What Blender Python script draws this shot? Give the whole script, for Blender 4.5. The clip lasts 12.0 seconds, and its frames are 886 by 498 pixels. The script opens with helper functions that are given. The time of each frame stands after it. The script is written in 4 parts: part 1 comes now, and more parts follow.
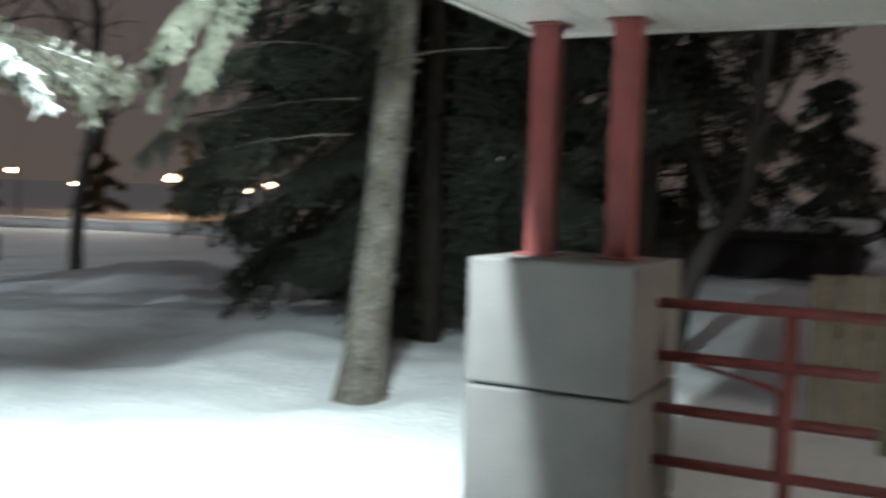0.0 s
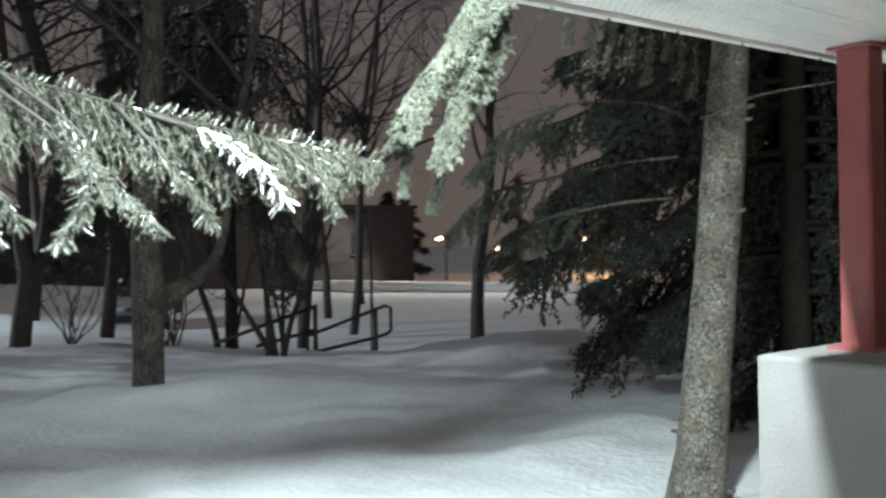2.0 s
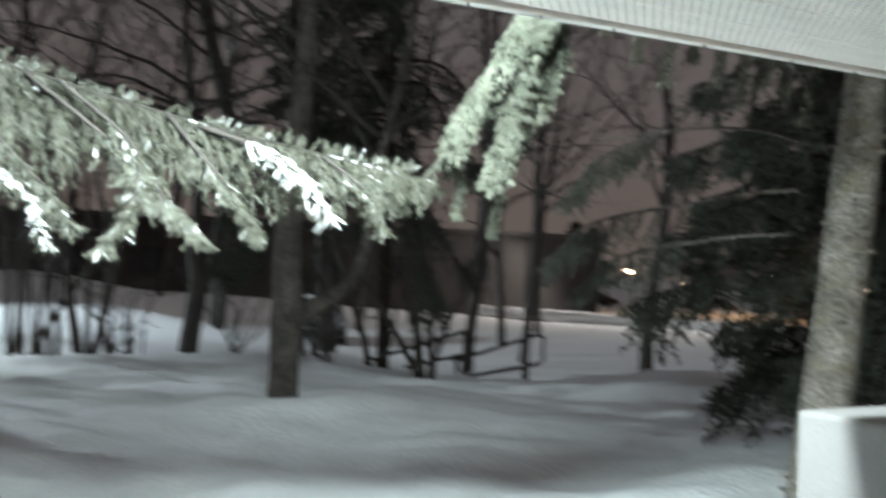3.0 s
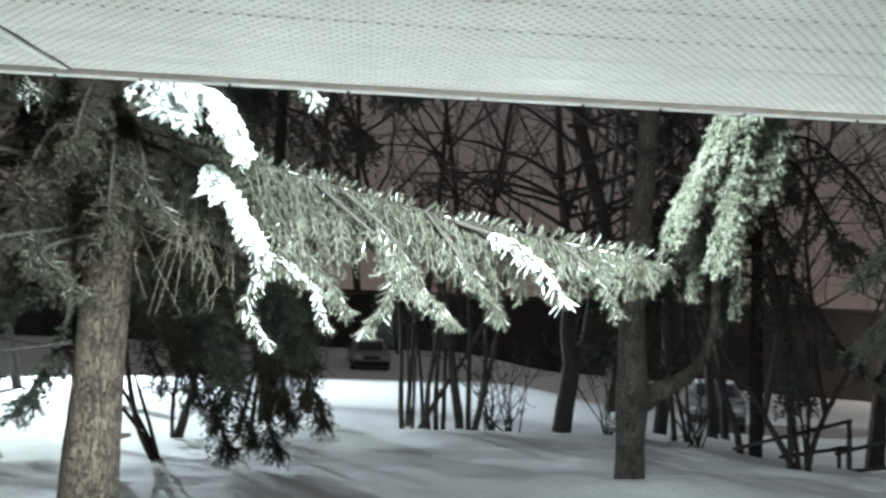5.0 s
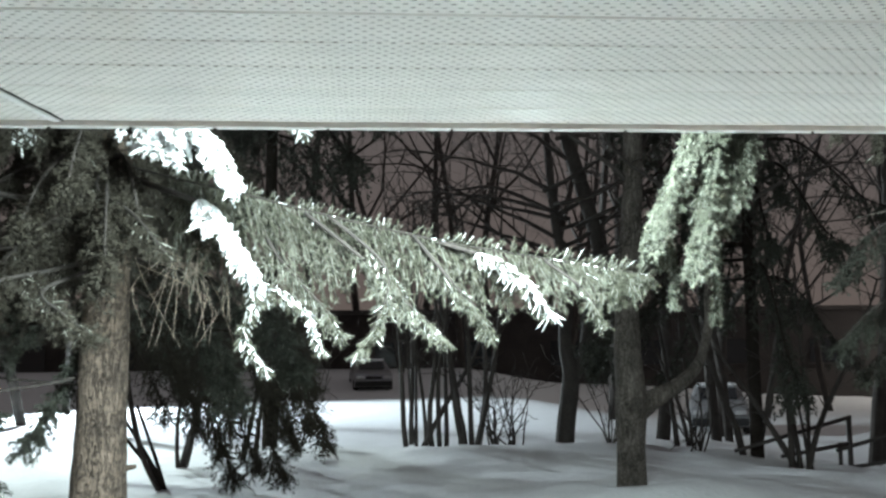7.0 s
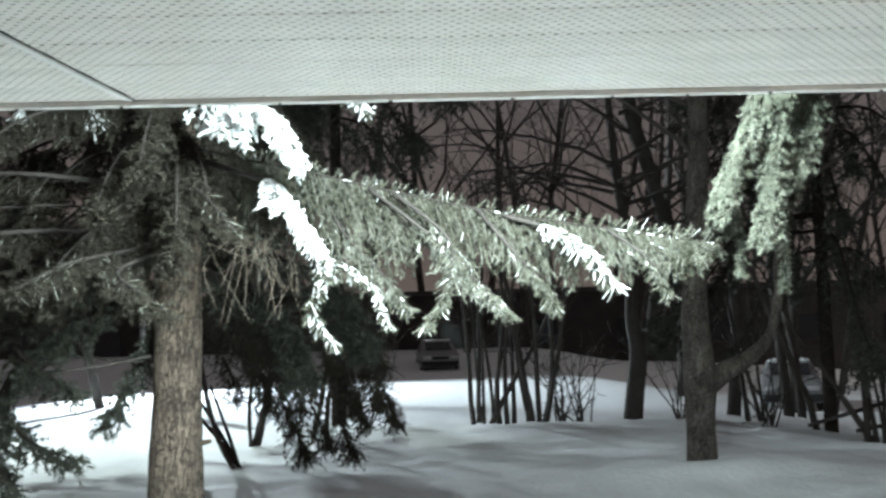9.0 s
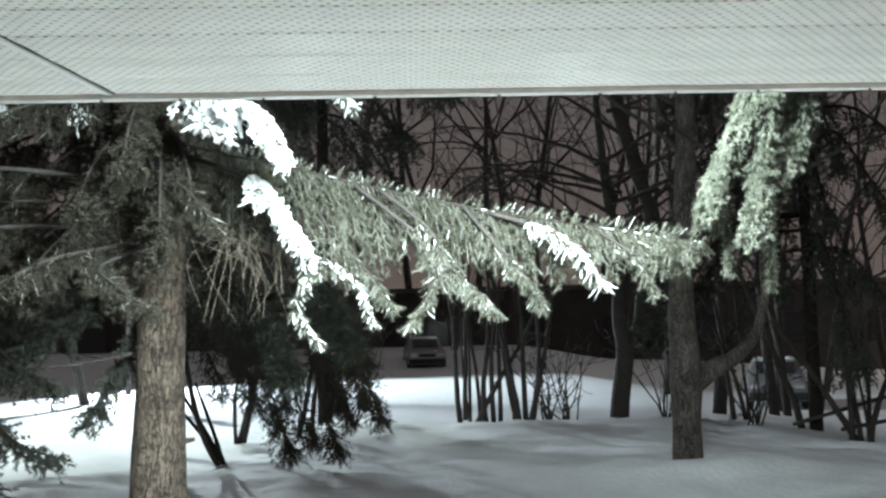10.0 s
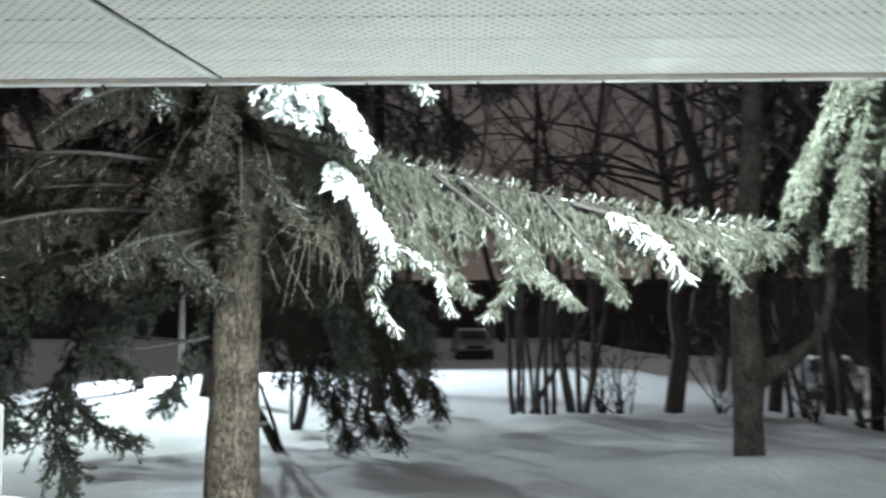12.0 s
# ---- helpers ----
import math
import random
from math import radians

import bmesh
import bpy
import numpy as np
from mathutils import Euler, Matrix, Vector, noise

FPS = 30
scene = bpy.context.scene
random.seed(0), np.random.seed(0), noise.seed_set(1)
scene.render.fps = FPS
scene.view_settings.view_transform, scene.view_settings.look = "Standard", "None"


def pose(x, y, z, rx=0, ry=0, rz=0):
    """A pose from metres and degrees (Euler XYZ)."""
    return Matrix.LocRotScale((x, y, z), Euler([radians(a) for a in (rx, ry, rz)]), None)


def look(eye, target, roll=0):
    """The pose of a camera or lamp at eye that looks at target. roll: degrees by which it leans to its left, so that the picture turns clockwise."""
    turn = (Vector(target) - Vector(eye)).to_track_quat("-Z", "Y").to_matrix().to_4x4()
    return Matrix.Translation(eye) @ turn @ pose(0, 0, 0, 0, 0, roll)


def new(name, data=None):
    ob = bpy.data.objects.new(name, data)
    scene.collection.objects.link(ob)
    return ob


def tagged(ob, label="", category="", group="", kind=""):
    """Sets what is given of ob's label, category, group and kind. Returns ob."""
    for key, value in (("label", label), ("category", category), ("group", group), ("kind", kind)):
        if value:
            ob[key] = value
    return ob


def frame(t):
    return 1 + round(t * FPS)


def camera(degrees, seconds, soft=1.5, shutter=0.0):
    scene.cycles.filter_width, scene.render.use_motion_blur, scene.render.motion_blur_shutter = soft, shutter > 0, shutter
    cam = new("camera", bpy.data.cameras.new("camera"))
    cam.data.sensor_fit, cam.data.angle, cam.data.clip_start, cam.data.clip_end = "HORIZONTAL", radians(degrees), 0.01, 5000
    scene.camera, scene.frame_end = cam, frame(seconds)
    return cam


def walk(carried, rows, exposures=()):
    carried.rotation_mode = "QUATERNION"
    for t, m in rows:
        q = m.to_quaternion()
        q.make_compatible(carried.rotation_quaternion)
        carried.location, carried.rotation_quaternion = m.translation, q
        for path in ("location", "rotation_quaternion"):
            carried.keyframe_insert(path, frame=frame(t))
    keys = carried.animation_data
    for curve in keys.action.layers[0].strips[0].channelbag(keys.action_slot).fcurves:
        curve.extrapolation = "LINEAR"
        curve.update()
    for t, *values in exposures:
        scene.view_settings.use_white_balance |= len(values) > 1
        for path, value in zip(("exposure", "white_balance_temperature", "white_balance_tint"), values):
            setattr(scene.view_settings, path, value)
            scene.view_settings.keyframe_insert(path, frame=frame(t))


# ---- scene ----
cam = camera(48.0, 12.0, 2.5, 0.9)
PATH = [
    (0, (-1.057, 0.702, 1.572), (0.722, 1.609, 1.458), 1.9),
    (0.5, (-0.903, 0.785, 1.686), (0.724, 1.939, 1.537), 0.2),
    (1, (-0.691, 0.744, 1.693), (0.793, 2.084, 1.633), 4.6),
    (1.5, (-0.46, 0.695, 1.687), (0.882, 2.179, 1.681), 1.2),
    (2, (-0.225, 0.63, 1.676), (1.039, 2.181, 1.668), -1.2),
    (2.5, (0.036, 0.521, 1.676), (1.118, 2.203, 1.658), 1.2),
    (3, (0.278, 0.467, 1.665), (1.222, 2.23, 1.712), 1.7),
    (3.5, (0.481, 0.37, 1.676), (1.056, 2.282, 1.804), 1.7),
    (3.7, (0.52, 0.324, 1.674), (1.013, 2.257, 1.824), 0.7),
    (5.3, (0.855, 0.001, 1.676), (0.975, 1.987, 1.883), 2.0),
    (5.5, (0.867, -0.034, 1.676), (1.017, 1.946, 1.912), 0.3),
    (6, (0.856, -0.063, 1.679), (1.027, 1.921, 1.866), -0.5),
    (6.5, (0.85, -0.069, 1.69), (1.02, 1.913, 1.903), -0.5),
    (6.7, (0.844, -0.058, 1.689), (1.011, 1.923, 1.911), -0.6),
    (8.3, (0.834, -0.116, 1.661), (0.955, 1.872, 1.842), -0.2),
    (8.5, (0.834, -0.098, 1.659), (0.926, 1.891, 1.852), -0.6),
    (9, (0.838, -0.087, 1.653), (0.871, 1.905, 1.835), -1.5),
    (9.5, (0.841, -0.075, 1.658), (0.835, 1.918, 1.83), -0.7),
    (10, (0.845, -0.058, 1.657), (0.903, 1.933, 1.833), -1.3),
    (10.5, (0.851, -0.039, 1.658), (0.862, 1.954, 1.819), -0.4),
    (11, (0.839, -0.023, 1.648), (0.643, 1.96, 1.812), -0.4),
    (11.3, (0.828, -0.015, 1.646), (0.584, 1.963, 1.817), -0.6),
    (11.5, (0.827, -0.012, 1.65), (0.635, 1.971, 1.826), 0.2),
    (12, (0.715, -0.05, 1.646), (0.679, 1.943, 1.807), -0.2),
]
walk(cam, [(t, look(eye, target, roll)) for t, eye, target, roll in PATH],
     [(0, -0.1), (1.0, -0.18), (1.5, 0.0), (2.5, 0.2), (3.5, 0.25), (5.5, 0.22), (9.5, 0.16), (12, 0.13)])

# ---- light: glowing city sky, one flood lamp on the roof edge, street lamps ----
FLOOD = (1.05, 2.42, 2.72)
FLOOD_WATTS = 290.0
SKY = 1.3

world = bpy.data.worlds.new("night_sky")
scene.world = world
world.use_nodes = True
wn, wl = world.node_tree.nodes, world.node_tree.links
wn.clear()
w_out, w_bg = wn.new("ShaderNodeOutputWorld"), wn.new("ShaderNodeBackground")
w_tc, w_sep, w_ramp = wn.new("ShaderNodeTexCoord"), wn.new("ShaderNodeSeparateXYZ"), wn.new("ShaderNodeValToRGB")
w_noise, w_mix = wn.new("ShaderNodeTexNoise"), wn.new("ShaderNodeMixRGB")
w_noise.inputs["Scale"].default_value = 2.0
w_ramp.color_ramp.elements[0].position, w_ramp.color_ramp.elements[0].color = 0.0, (0.098, 0.078, 0.069, 1)
w_ramp.color_ramp.elements[1].position, w_ramp.color_ramp.elements[1].color = 0.35, (0.080, 0.074, 0.076, 1)
w_mix.blend_type, w_mix.inputs[0].default_value = "MULTIPLY", 0.25
wl.new(w_tc.outputs["Generated"], w_sep.inputs[0])
wl.new(w_sep.outputs["Z"], w_ramp.inputs[0])
wl.new(w_tc.outputs["Generated"], w_noise.inputs["Vector"])
wl.new(w_ramp.outputs[0], w_mix.inputs[1])
wl.new(w_noise.outputs["Fac"], w_mix.inputs[2])
wl.new(w_mix.outputs[0], w_bg.inputs["Color"])
wl.new(w_bg.outputs[0], w_out.inputs["Surface"])
w_bg.inputs["Strength"].default_value = SKY


def lamp(name, kind, place, watts, colour, radius, target=None, angle=90, blend=0.3):
    data = bpy.data.lights.new(name, kind)
    data.energy, data.color, data.shadow_soft_size = watts, colour, radius
    ob = new(name, data)
    ob.matrix_basis = look(place, target) if target else Matrix.Translation(place)
    if kind == "SPOT":
        data.spot_size, data.spot_blend = radians(angle), blend
    return ob


flood = lamp("flood_light", "AREA", FLOOD, FLOOD_WATTS, (0.81, 0.98, 1.0), 0.0, (1.05, 3.6, 0.8))
flood.data.shape, flood.data.size, flood.data.size_y = "RECTANGLE", 0.9, 0.04  # a wide tube fitting on the roof edge
# unseen lamp, added to brighten the railing and the pillar's inner side
lamp("unseen_porch_light", "POINT", (2.3, -2.7, 1.95), 115, (1.0, 0.95, 0.88), 0.06)
# made-up overhead spot that only lifts the snow on the left
lamp("left_snow_fill", "SPOT", (-6.4, 14.5, 7.0), 3300, (0.82, 0.97, 0.97), 0.2, (-5.2, 14.0, 0.3), 108, 0.9)
lamp("lot_light", "SPOT", (-10.0, 33.0, 6.5), 19000, (0.78, 0.92, 1.0), 0.2, (-2.0, 28.0, 0.0), 104, 0.5)
for sy in (41.0, 52.0, 62.0):
    lamp("street_light", "SPOT", (39.5 - 0.12 * (sy - 41), sy, 5.0), 2600, (1.0, 0.95, 0.88), 0.2, (34.8 - 0.12 * (sy - 41), sy, -0.6), 120, 0.6)
lamp("sodium_light", "POINT", (68.0, 62.0, 4.0), 2000, (1.0, 0.55, 0.25), 0.3)


# ---- materials ----
def material(name, colour, rough=0.7, metal=0.0, vary=0.25, scale=8.0, fine=60.0, bump=0.2, depth=0.01, dark=None, spec=0.5):
    m = bpy.data.materials.new(name)
    m.use_nodes = True
    n, l = m.node_tree.nodes, m.node_tree.links
    b = n["Principled BSDF"]
    b.inputs["Roughness"].default_value, b.inputs["Metallic"].default_value = rough, metal
    b.inputs["Specular IOR Level"].default_value = spec
    tc = n.new("ShaderNodeTexCoord")
    big, small = n.new("ShaderNodeTexNoise"), n.new("ShaderNodeTexNoise")
    big.inputs["Scale"].default_value, small.inputs["Scale"].default_value = scale, fine
    big.inputs["Detail"].default_value, small.inputs["Detail"].default_value = 4, 3
    for t in (big, small):
        l.new(tc.outputs["Object"], t.inputs["Vector"])
    add = n.new("ShaderNodeMath")
    add.operation = "ADD"
    l.new(big.outputs["Fac"], add.inputs[0])
    l.new(small.outputs["Fac"], add.inputs[1])
    ramp = n.new("ShaderNodeMapRange")
    ramp.inputs["From Min"].default_value, ramp.inputs["From Max"].default_value = 0.7, 1.3
    l.new(add.outputs[0], ramp.inputs["Value"])
    mix = n.new("ShaderNodeMixRGB")
    low = dark or tuple(c * (1 - vary) for c in colour)
    mix.inputs[1].default_value, mix.inputs[2].default_value = (*low, 1), (*(min(1, c * (1 + vary * 0.6)) for c in colour), 1)
    l.new(ramp.outputs[0], mix.inputs[0])
    l.new(mix.outputs[0], b.inputs["Base Color"])
    bp = n.new("ShaderNodeBump")
    bp.inputs["Strength"].default_value, bp.inputs["Distance"].default_value = bump, depth
    l.new(add.outputs[0], bp.inputs["Height"])
    l.new(bp.outputs[0], b.inputs["Normal"])
    return m


def glow(name, colour, strength):
    m = bpy.data.materials.new(name)
    m.use_nodes = True
    b = m.node_tree.nodes["Principled BSDF"]
    b.inputs["Base Color"].default_value = (*colour, 1)
    b.inputs["Emission Color"].default_value, b.inputs["Emission Strength"].default_value = (*colour, 1), strength
    return m


def bark_material(name, light, dark, ring=14.0, stretch=0.25):
    """Scaly bark: stretched cells, lichen blotches and deep relief."""
    m = material(name, light, 0.95, 0, 0.3, 6, 45, 0.7, 0.02, dark, 0.2)
    n, l = m.node_tree.nodes, m.node_tree.links
    b = n["Principled BSDF"]
    old = b.inputs["Base Color"].links[0].from_socket
    tc, mp, vor = n.new("ShaderNodeTexCoord"), n.new("ShaderNodeMapping"), n.new("ShaderNodeTexVoronoi")
    mp.inputs["Scale"].default_value = (1, 1, stretch)
    vor.feature, vor.inputs["Scale"].default_value = "DISTANCE_TO_EDGE", ring
    l.new(tc.outputs["Object"], mp.inputs[0])
    warp, shift = n.new("ShaderNodeTexNoise"), n.new("ShaderNodeMixRGB")
    warp.inputs["Scale"].default_value, warp.inputs["Detail"].default_value = ring * 0.7, 3
    shift.blend_type, shift.inputs[0].default_value = "ADD", 0.09
    l.new(mp.outputs[0], warp.inputs["Vector"])
    l.new(mp.outputs[0], shift.inputs[1])
    l.new(warp.outputs["Color"], shift.inputs[2])
    l.new(shift.outputs[0], vor.inputs["Vector"])
    r = n.new("ShaderNodeMapRange")
    r.inputs["From Max"].default_value, r.inputs["To Min"].default_value = 0.13, 0.42
    l.new(vor.outputs["Distance"], r.inputs["Value"])
    mix = n.new("ShaderNodeMixRGB")
    mix.inputs[1].default_value = (*(c * 0.5 for c in dark), 1)
    l.new(r.outputs[0], mix.inputs[0])
    l.new(old, mix.inputs[2])
    l.new(mix.outputs[0], b.inputs["Base Color"])
    bump = next(x for x in n if x.type == "BUMP")
    second = n.new("ShaderNodeBump")
    second.inputs["Strength"].default_value, second.inputs["Distance"].default_value = 0.9, 0.018
    l.new(r.outputs[0], second.inputs["Height"])
    l.new(bump.outputs[0], second.inputs["Normal"])
    l.new(second.outputs[0], b.inputs["Normal"])
    return m


def needle_material(name, green, frost, amount):
    """Needles, each of a slightly different green, rimed to a varying degree."""
    m = bpy.data.materials.new(name)
    m.use_nodes = True
    n, l = m.node_tree.nodes, m.node_tree.links
    b = n["Principled BSDF"]
    b.inputs["Roughness"].default_value = 0.75
    b.inputs["Specular IOR Level"].default_value = 0.25
    tc, noise_a, geo = n.new("ShaderNodeTexCoord"), n.new("ShaderNodeTexNoise"), n.new("ShaderNodeNewGeometry")
    noise_a.inputs["Scale"].default_value, noise_a.inputs["Detail"].default_value = 7, 4
    l.new(tc.outputs["Object"], noise_a.inputs["Vector"])
    add = n.new("ShaderNodeMath")
    add.operation = "MULTIPLY_ADD"
    add.inputs[1].default_value = 0.35
    l.new(geo.outputs["Random Per Island"], add.inputs[0])
    l.new(noise_a.outputs["Fac"], add.inputs[2])
    r = n.new("ShaderNodeMapRange")
    r.inputs["From Min"].default_value, r.inputs["From Max"].default_value = 0.95 - amount, 1.25 - amount
    l.new(add.outputs[0], r.inputs["Value"])
    mix = n.new("ShaderNodeMixRGB")
    mix.inputs[1].default_value, mix.inputs[2].default_value = (*green, 1), (*frost, 1)
    l.new(r.outputs[0], mix.inputs[0])
    l.new(mix.outputs[0], b.inputs["Base Color"])
    return m


def soffit_material():
    """White vinyl with rows of small vent holes."""
    m = material("vinyl_soffit", (0.80, 0.765, 0.715), 0.22, 0, 0.06, 3, 30, 0.08, 0.004)
    n, l = m.node_tree.nodes, m.node_tree.links
    b = n["Principled BSDF"]
    old = b.inputs["Base Color"].links[0].from_socket
    tc, sep = n.new("ShaderNodeTexCoord"), n.new("ShaderNodeSeparateXYZ")
    l.new(tc.outputs["Object"], sep.inputs[0])

    def math_node(op, a, c):
        q = n.new("ShaderNodeMath")
        q.operation = op
        for i, v in enumerate((a, c)):
            if isinstance(v, (int, float)):
                q.inputs[i].default_value = v
            else:
                l.new(v, q.inputs[i])
        return q.outputs[0]

    row = math_node("DIVIDE", sep.outputs["Y"], 0.0155)
    odd = math_node("MODULO", math_node("ABSOLUTE", math_node("FLOOR", row, 0), 0), 2.0)
    col = math_node("ADD", math_node("DIVIDE", sep.outputs["X"], 0.026), math_node("MULTIPLY", odd, 0.5))
    fx = math_node("SUBTRACT", math_node("FRACT", col, 0), 0.5)
    fy = math_node("SUBTRACT", math_node("FRACT", row, 0), 0.5)
    inx = math_node("LESS_THAN", math_node("ABSOLUTE", fx, 0), 0.17)
    iny = math_node("LESS_THAN", math_node("ABSOLUTE", fy, 0), 0.13)
    hole = math_node("MULTIPLY", inx, iny)
    mix = n.new("ShaderNodeMixRGB")
    mix.inputs[2].default_value = (0.22, 0.19, 0.16, 1)
    l.new(hole, mix.inputs[0])
    l.new(old, mix.inputs[1])
    l.new(mix.outputs[0], b.inputs["Base Color"])
    return m


M_SNOW = material("snow", (0.80, 0.82, 0.83), 0.85, 0, 0.06, 2.6, 18, 0.5, 0.03, None, 0.2)
M_PADS = material("clinging_snow", (0.84, 0.86, 0.86), 0.85, 0, 0.05, 12, 60, 0.3, 0.006, None, 0.2)
M_FROST = material("rime_frost", (0.30, 0.30, 0.27), 0.85, 0, 0.3, 25, 260, 0.6, 0.005, (0.11, 0.112, 0.09), 0.2)
M_SOFFIT = soffit_material()
M_TRIM = material("white_metal_trim", (0.62, 0.61, 0.58), 0.4, 0, 0.1, 5, 50, 0.05)
M_GAP = material("dark_gap", (0.03, 0.026, 0.022), 0.9, 0, 0.2)
M_CONC = material("cast_concrete", (0.208, 0.198, 0.192), 0.9, 0, 0.16, 5, 120, 0.35, 0.003, None, 0.3)
M_RED = material("red_painted_steel", (0.25, 0.062, 0.058), 0.45, 0, 0.2, 10, 90, 0.12, 0.002)
M_SPRUCE = bark_material("spruce_bark", (0.135, 0.105, 0.082), (0.032, 0.025, 0.020), 36, 0.24)
# darker copy of the spruce bark: its shade is put into the colour
M_SHADEBARK = material("shaded_spruce_bark", (0.030, 0.025, 0.021), 0.95, 0, 0.4, 6, 45, 0.4, 0.01, None, 0.1)
M_GREYBARK = bark_material("pale_spruce_bark", (0.33, 0.305, 0.27), (0.10, 0.088, 0.07), 34, 1.6)
# dark whorl marks and lichen round the pale trunk
_n, _l = M_GREYBARK.node_tree.nodes, M_GREYBARK.node_tree.links
_b = _n["Principled BSDF"]
_tc, _mp, _ns, _rp, _mx = _n.new("ShaderNodeTexCoord"), _n.new("ShaderNodeMapping"), _n.new("ShaderNodeTexNoise"), _n.new("ShaderNodeMapRange"), _n.new("ShaderNodeMixRGB")
_mp.inputs["Scale"].default_value = (3.0, 3.0, 6.0)
_ns.inputs["Scale"].default_value, _ns.inputs["Detail"].default_value = 2.2, 4
_rp.inputs["From Min"].default_value, _rp.inputs["From Max"].default_value = 0.36, 0.50
_mx.inputs[1].default_value = (0.20, 0.175, 0.135, 1)
_old = _b.inputs["Base Color"].links[0].from_socket
_l.new(_tc.outputs["Object"], _mp.inputs[0])
_l.new(_mp.outputs[0], _ns.inputs["Vector"])
_l.new(_ns.outputs["Fac"], _rp.inputs["Value"])
_l.new(_rp.outputs[0], _mx.inputs[0])
_l.new(_old, _mx.inputs[2])
_l.new(_mx.outputs[0], _b.inputs["Base Color"])
M_MAPLE = bark_material("grey_bark", (0.155, 0.138, 0.12), (0.05, 0.043, 0.036), 40, 0.12)
M_TWIG = material("dark_twigs", (0.048, 0.041, 0.036), 0.9, 0, 0.4, 5, 40, 0.3)
M_DEAD = material("dead_brown_twigs", (0.15, 0.118, 0.09), 0.9, 0, 0.35, 20, 90, 0.3)
M_RIME = needle_material("rimed_needles", (0.070, 0.071, 0.050), (0.22, 0.218, 0.178), 0.26)
M_PALE = needle_material("pale_needles", (0.085, 0.09, 0.066), (0.26, 0.27, 0.215), 0.30)
M_GREEN = needle_material("dark_needles", (0.046, 0.050, 0.039), (0.13, 0.134, 0.114), 0.05)
M_BROWN = needle_material("brown_needles", (0.036, 0.032, 0.023), (0.16, 0.155, 0.13), 0.06)
M_STEEL = material("dark_steel", (0.045, 0.038, 0.035), 0.55, 0.3, 0.3)
M_BRICK = material("dark_brown_brick", (0.036, 0.030, 0.028), 0.9, 0, 0.3, 1.5, 12, 0.2)
M_WALL = material("tan_stucco", (0.42, 0.36, 0.29), 0.9, 0, 0.15, 3, 80, 0.3)
M_WOOD = material("weathered_fence_boards", (0.25, 0.22, 0.165), 0.85, 0, 0.3, 6, 50, 0.3)
M_CAR = material("dull_car_paint", (0.10, 0.10, 0.105), 0.35, 0.2, 0.15)
M_SILVER = material("silver_car_paint", (0.27, 0.275, 0.28), 0.35, 0.3, 0.15)
M_GLASS = material("dark_glass", (0.02, 0.022, 0.025), 0.08, 0, 0.1)
M_RUBBER = material("rubber", (0.02, 0.02, 0.02), 0.85, 0, 0.2)
M_LENS = material("clear_lamp_lens", (0.5, 0.5, 0.5), 0.15, 0.2, 0.1)
M_ORANGE = glow("sodium_lamp", (1.0, 0.66, 0.40), 22.0)
M_WHITE = glow("white_lamp", (0.85, 0.95, 1.0), 14.0)
M_TEAL = glow("green_signal", (0.25, 0.9, 0.75), 2.0)


# ---- mesh helpers ----
def mesh_object(name, verts, faces, mat, smooth=False):
    me = bpy.data.meshes.new(name)
    me.from_pydata([tuple(v) for v in verts], [], faces)
    me.materials.append(mat)
    if smooth:
        me.polygons.foreach_set("use_smooth", [True] * len(me.polygons))
    me.update()
    return new(name, me)


def under(ob, parent, label=""):
    ob.parent = parent
    if label:
        ob["label"] = label
    return ob


def part(name, bm, mat, parent, label=""):
    me = bpy.data.meshes.new(name)
    bm.to_mesh(me)
    bm.free()
    me.materials.append(mat)
    ob = new(name, me)
    if parent:
        ob.parent = parent
    if label:
        ob["label"] = label
    return ob


def box(x0, x1, y0, y1, z0, z1, bevel=0.0, segments=2, turn=None):
    bm = bmesh.new()
    bmesh.ops.create_cube(bm, size=1)
    bmesh.ops.scale(bm, vec=(x1 - x0, y1 - y0, z1 - z0), verts=bm.verts)
    bmesh.ops.translate(bm, vec=((x0 + x1) / 2, (y0 + y1) / 2, (z0 + z1) / 2), verts=bm.verts)
    if bevel:
        bmesh.ops.bevel(bm, geom=bm.edges[:] + bm.verts[:], offset=bevel, segments=segments, affect="EDGES", profile=0.5)
    if turn:
        bmesh.ops.transform(bm, matrix=turn, verts=bm.verts)
    return bm


def tubes(lines, sides=6):
    """Verts and faces of tapered tubes along polylines of (point, radius), capped at the ends."""
    verts, faces = [], []
    ring = [(math.cos(2 * math.pi * k / sides), math.sin(2 * math.pi * k / sides)) for k in range(sides)]
    for line in lines:
        first = len(verts)
        for i, (p, r) in enumerate(line):
            a, b = line[max(i - 1, 0)][0], line[min(i + 1, len(line) - 1)][0]
            d = Vector(b) - Vector(a)
            d = d.normalized() if d.length > 1e-9 else Vector((0, 0, 1))
            u = d.cross(Vector((0, 1, 0)) if abs(d.y) < 0.9 else Vector((1, 0, 0))).normalized()
            v = d.cross(u)
            p = Vector(p)
            verts += [p + float(r) * (c * u + s * v) for c, s in ring]
        for i in range(len(line) - 1):
            for k in range(sides):
                a, b = first + i * sides + k, first + i * sides + (k + 1) % sides
                faces.append((a, b, b + sides, a + sides))
        faces.append(tuple(range(first + sides - 1, first - 1, -1)))
        last = first + (len(line) - 1) * sides
        faces.append(tuple(range(last, last + sides)))
    return verts, faces


def tube_part(name, lines, mat, parent=None, sides=8, label=""):
    ob = mesh_object(name, *tubes(lines, sides), mat, True)
    if parent:
        under(ob, parent, label)
    return ob


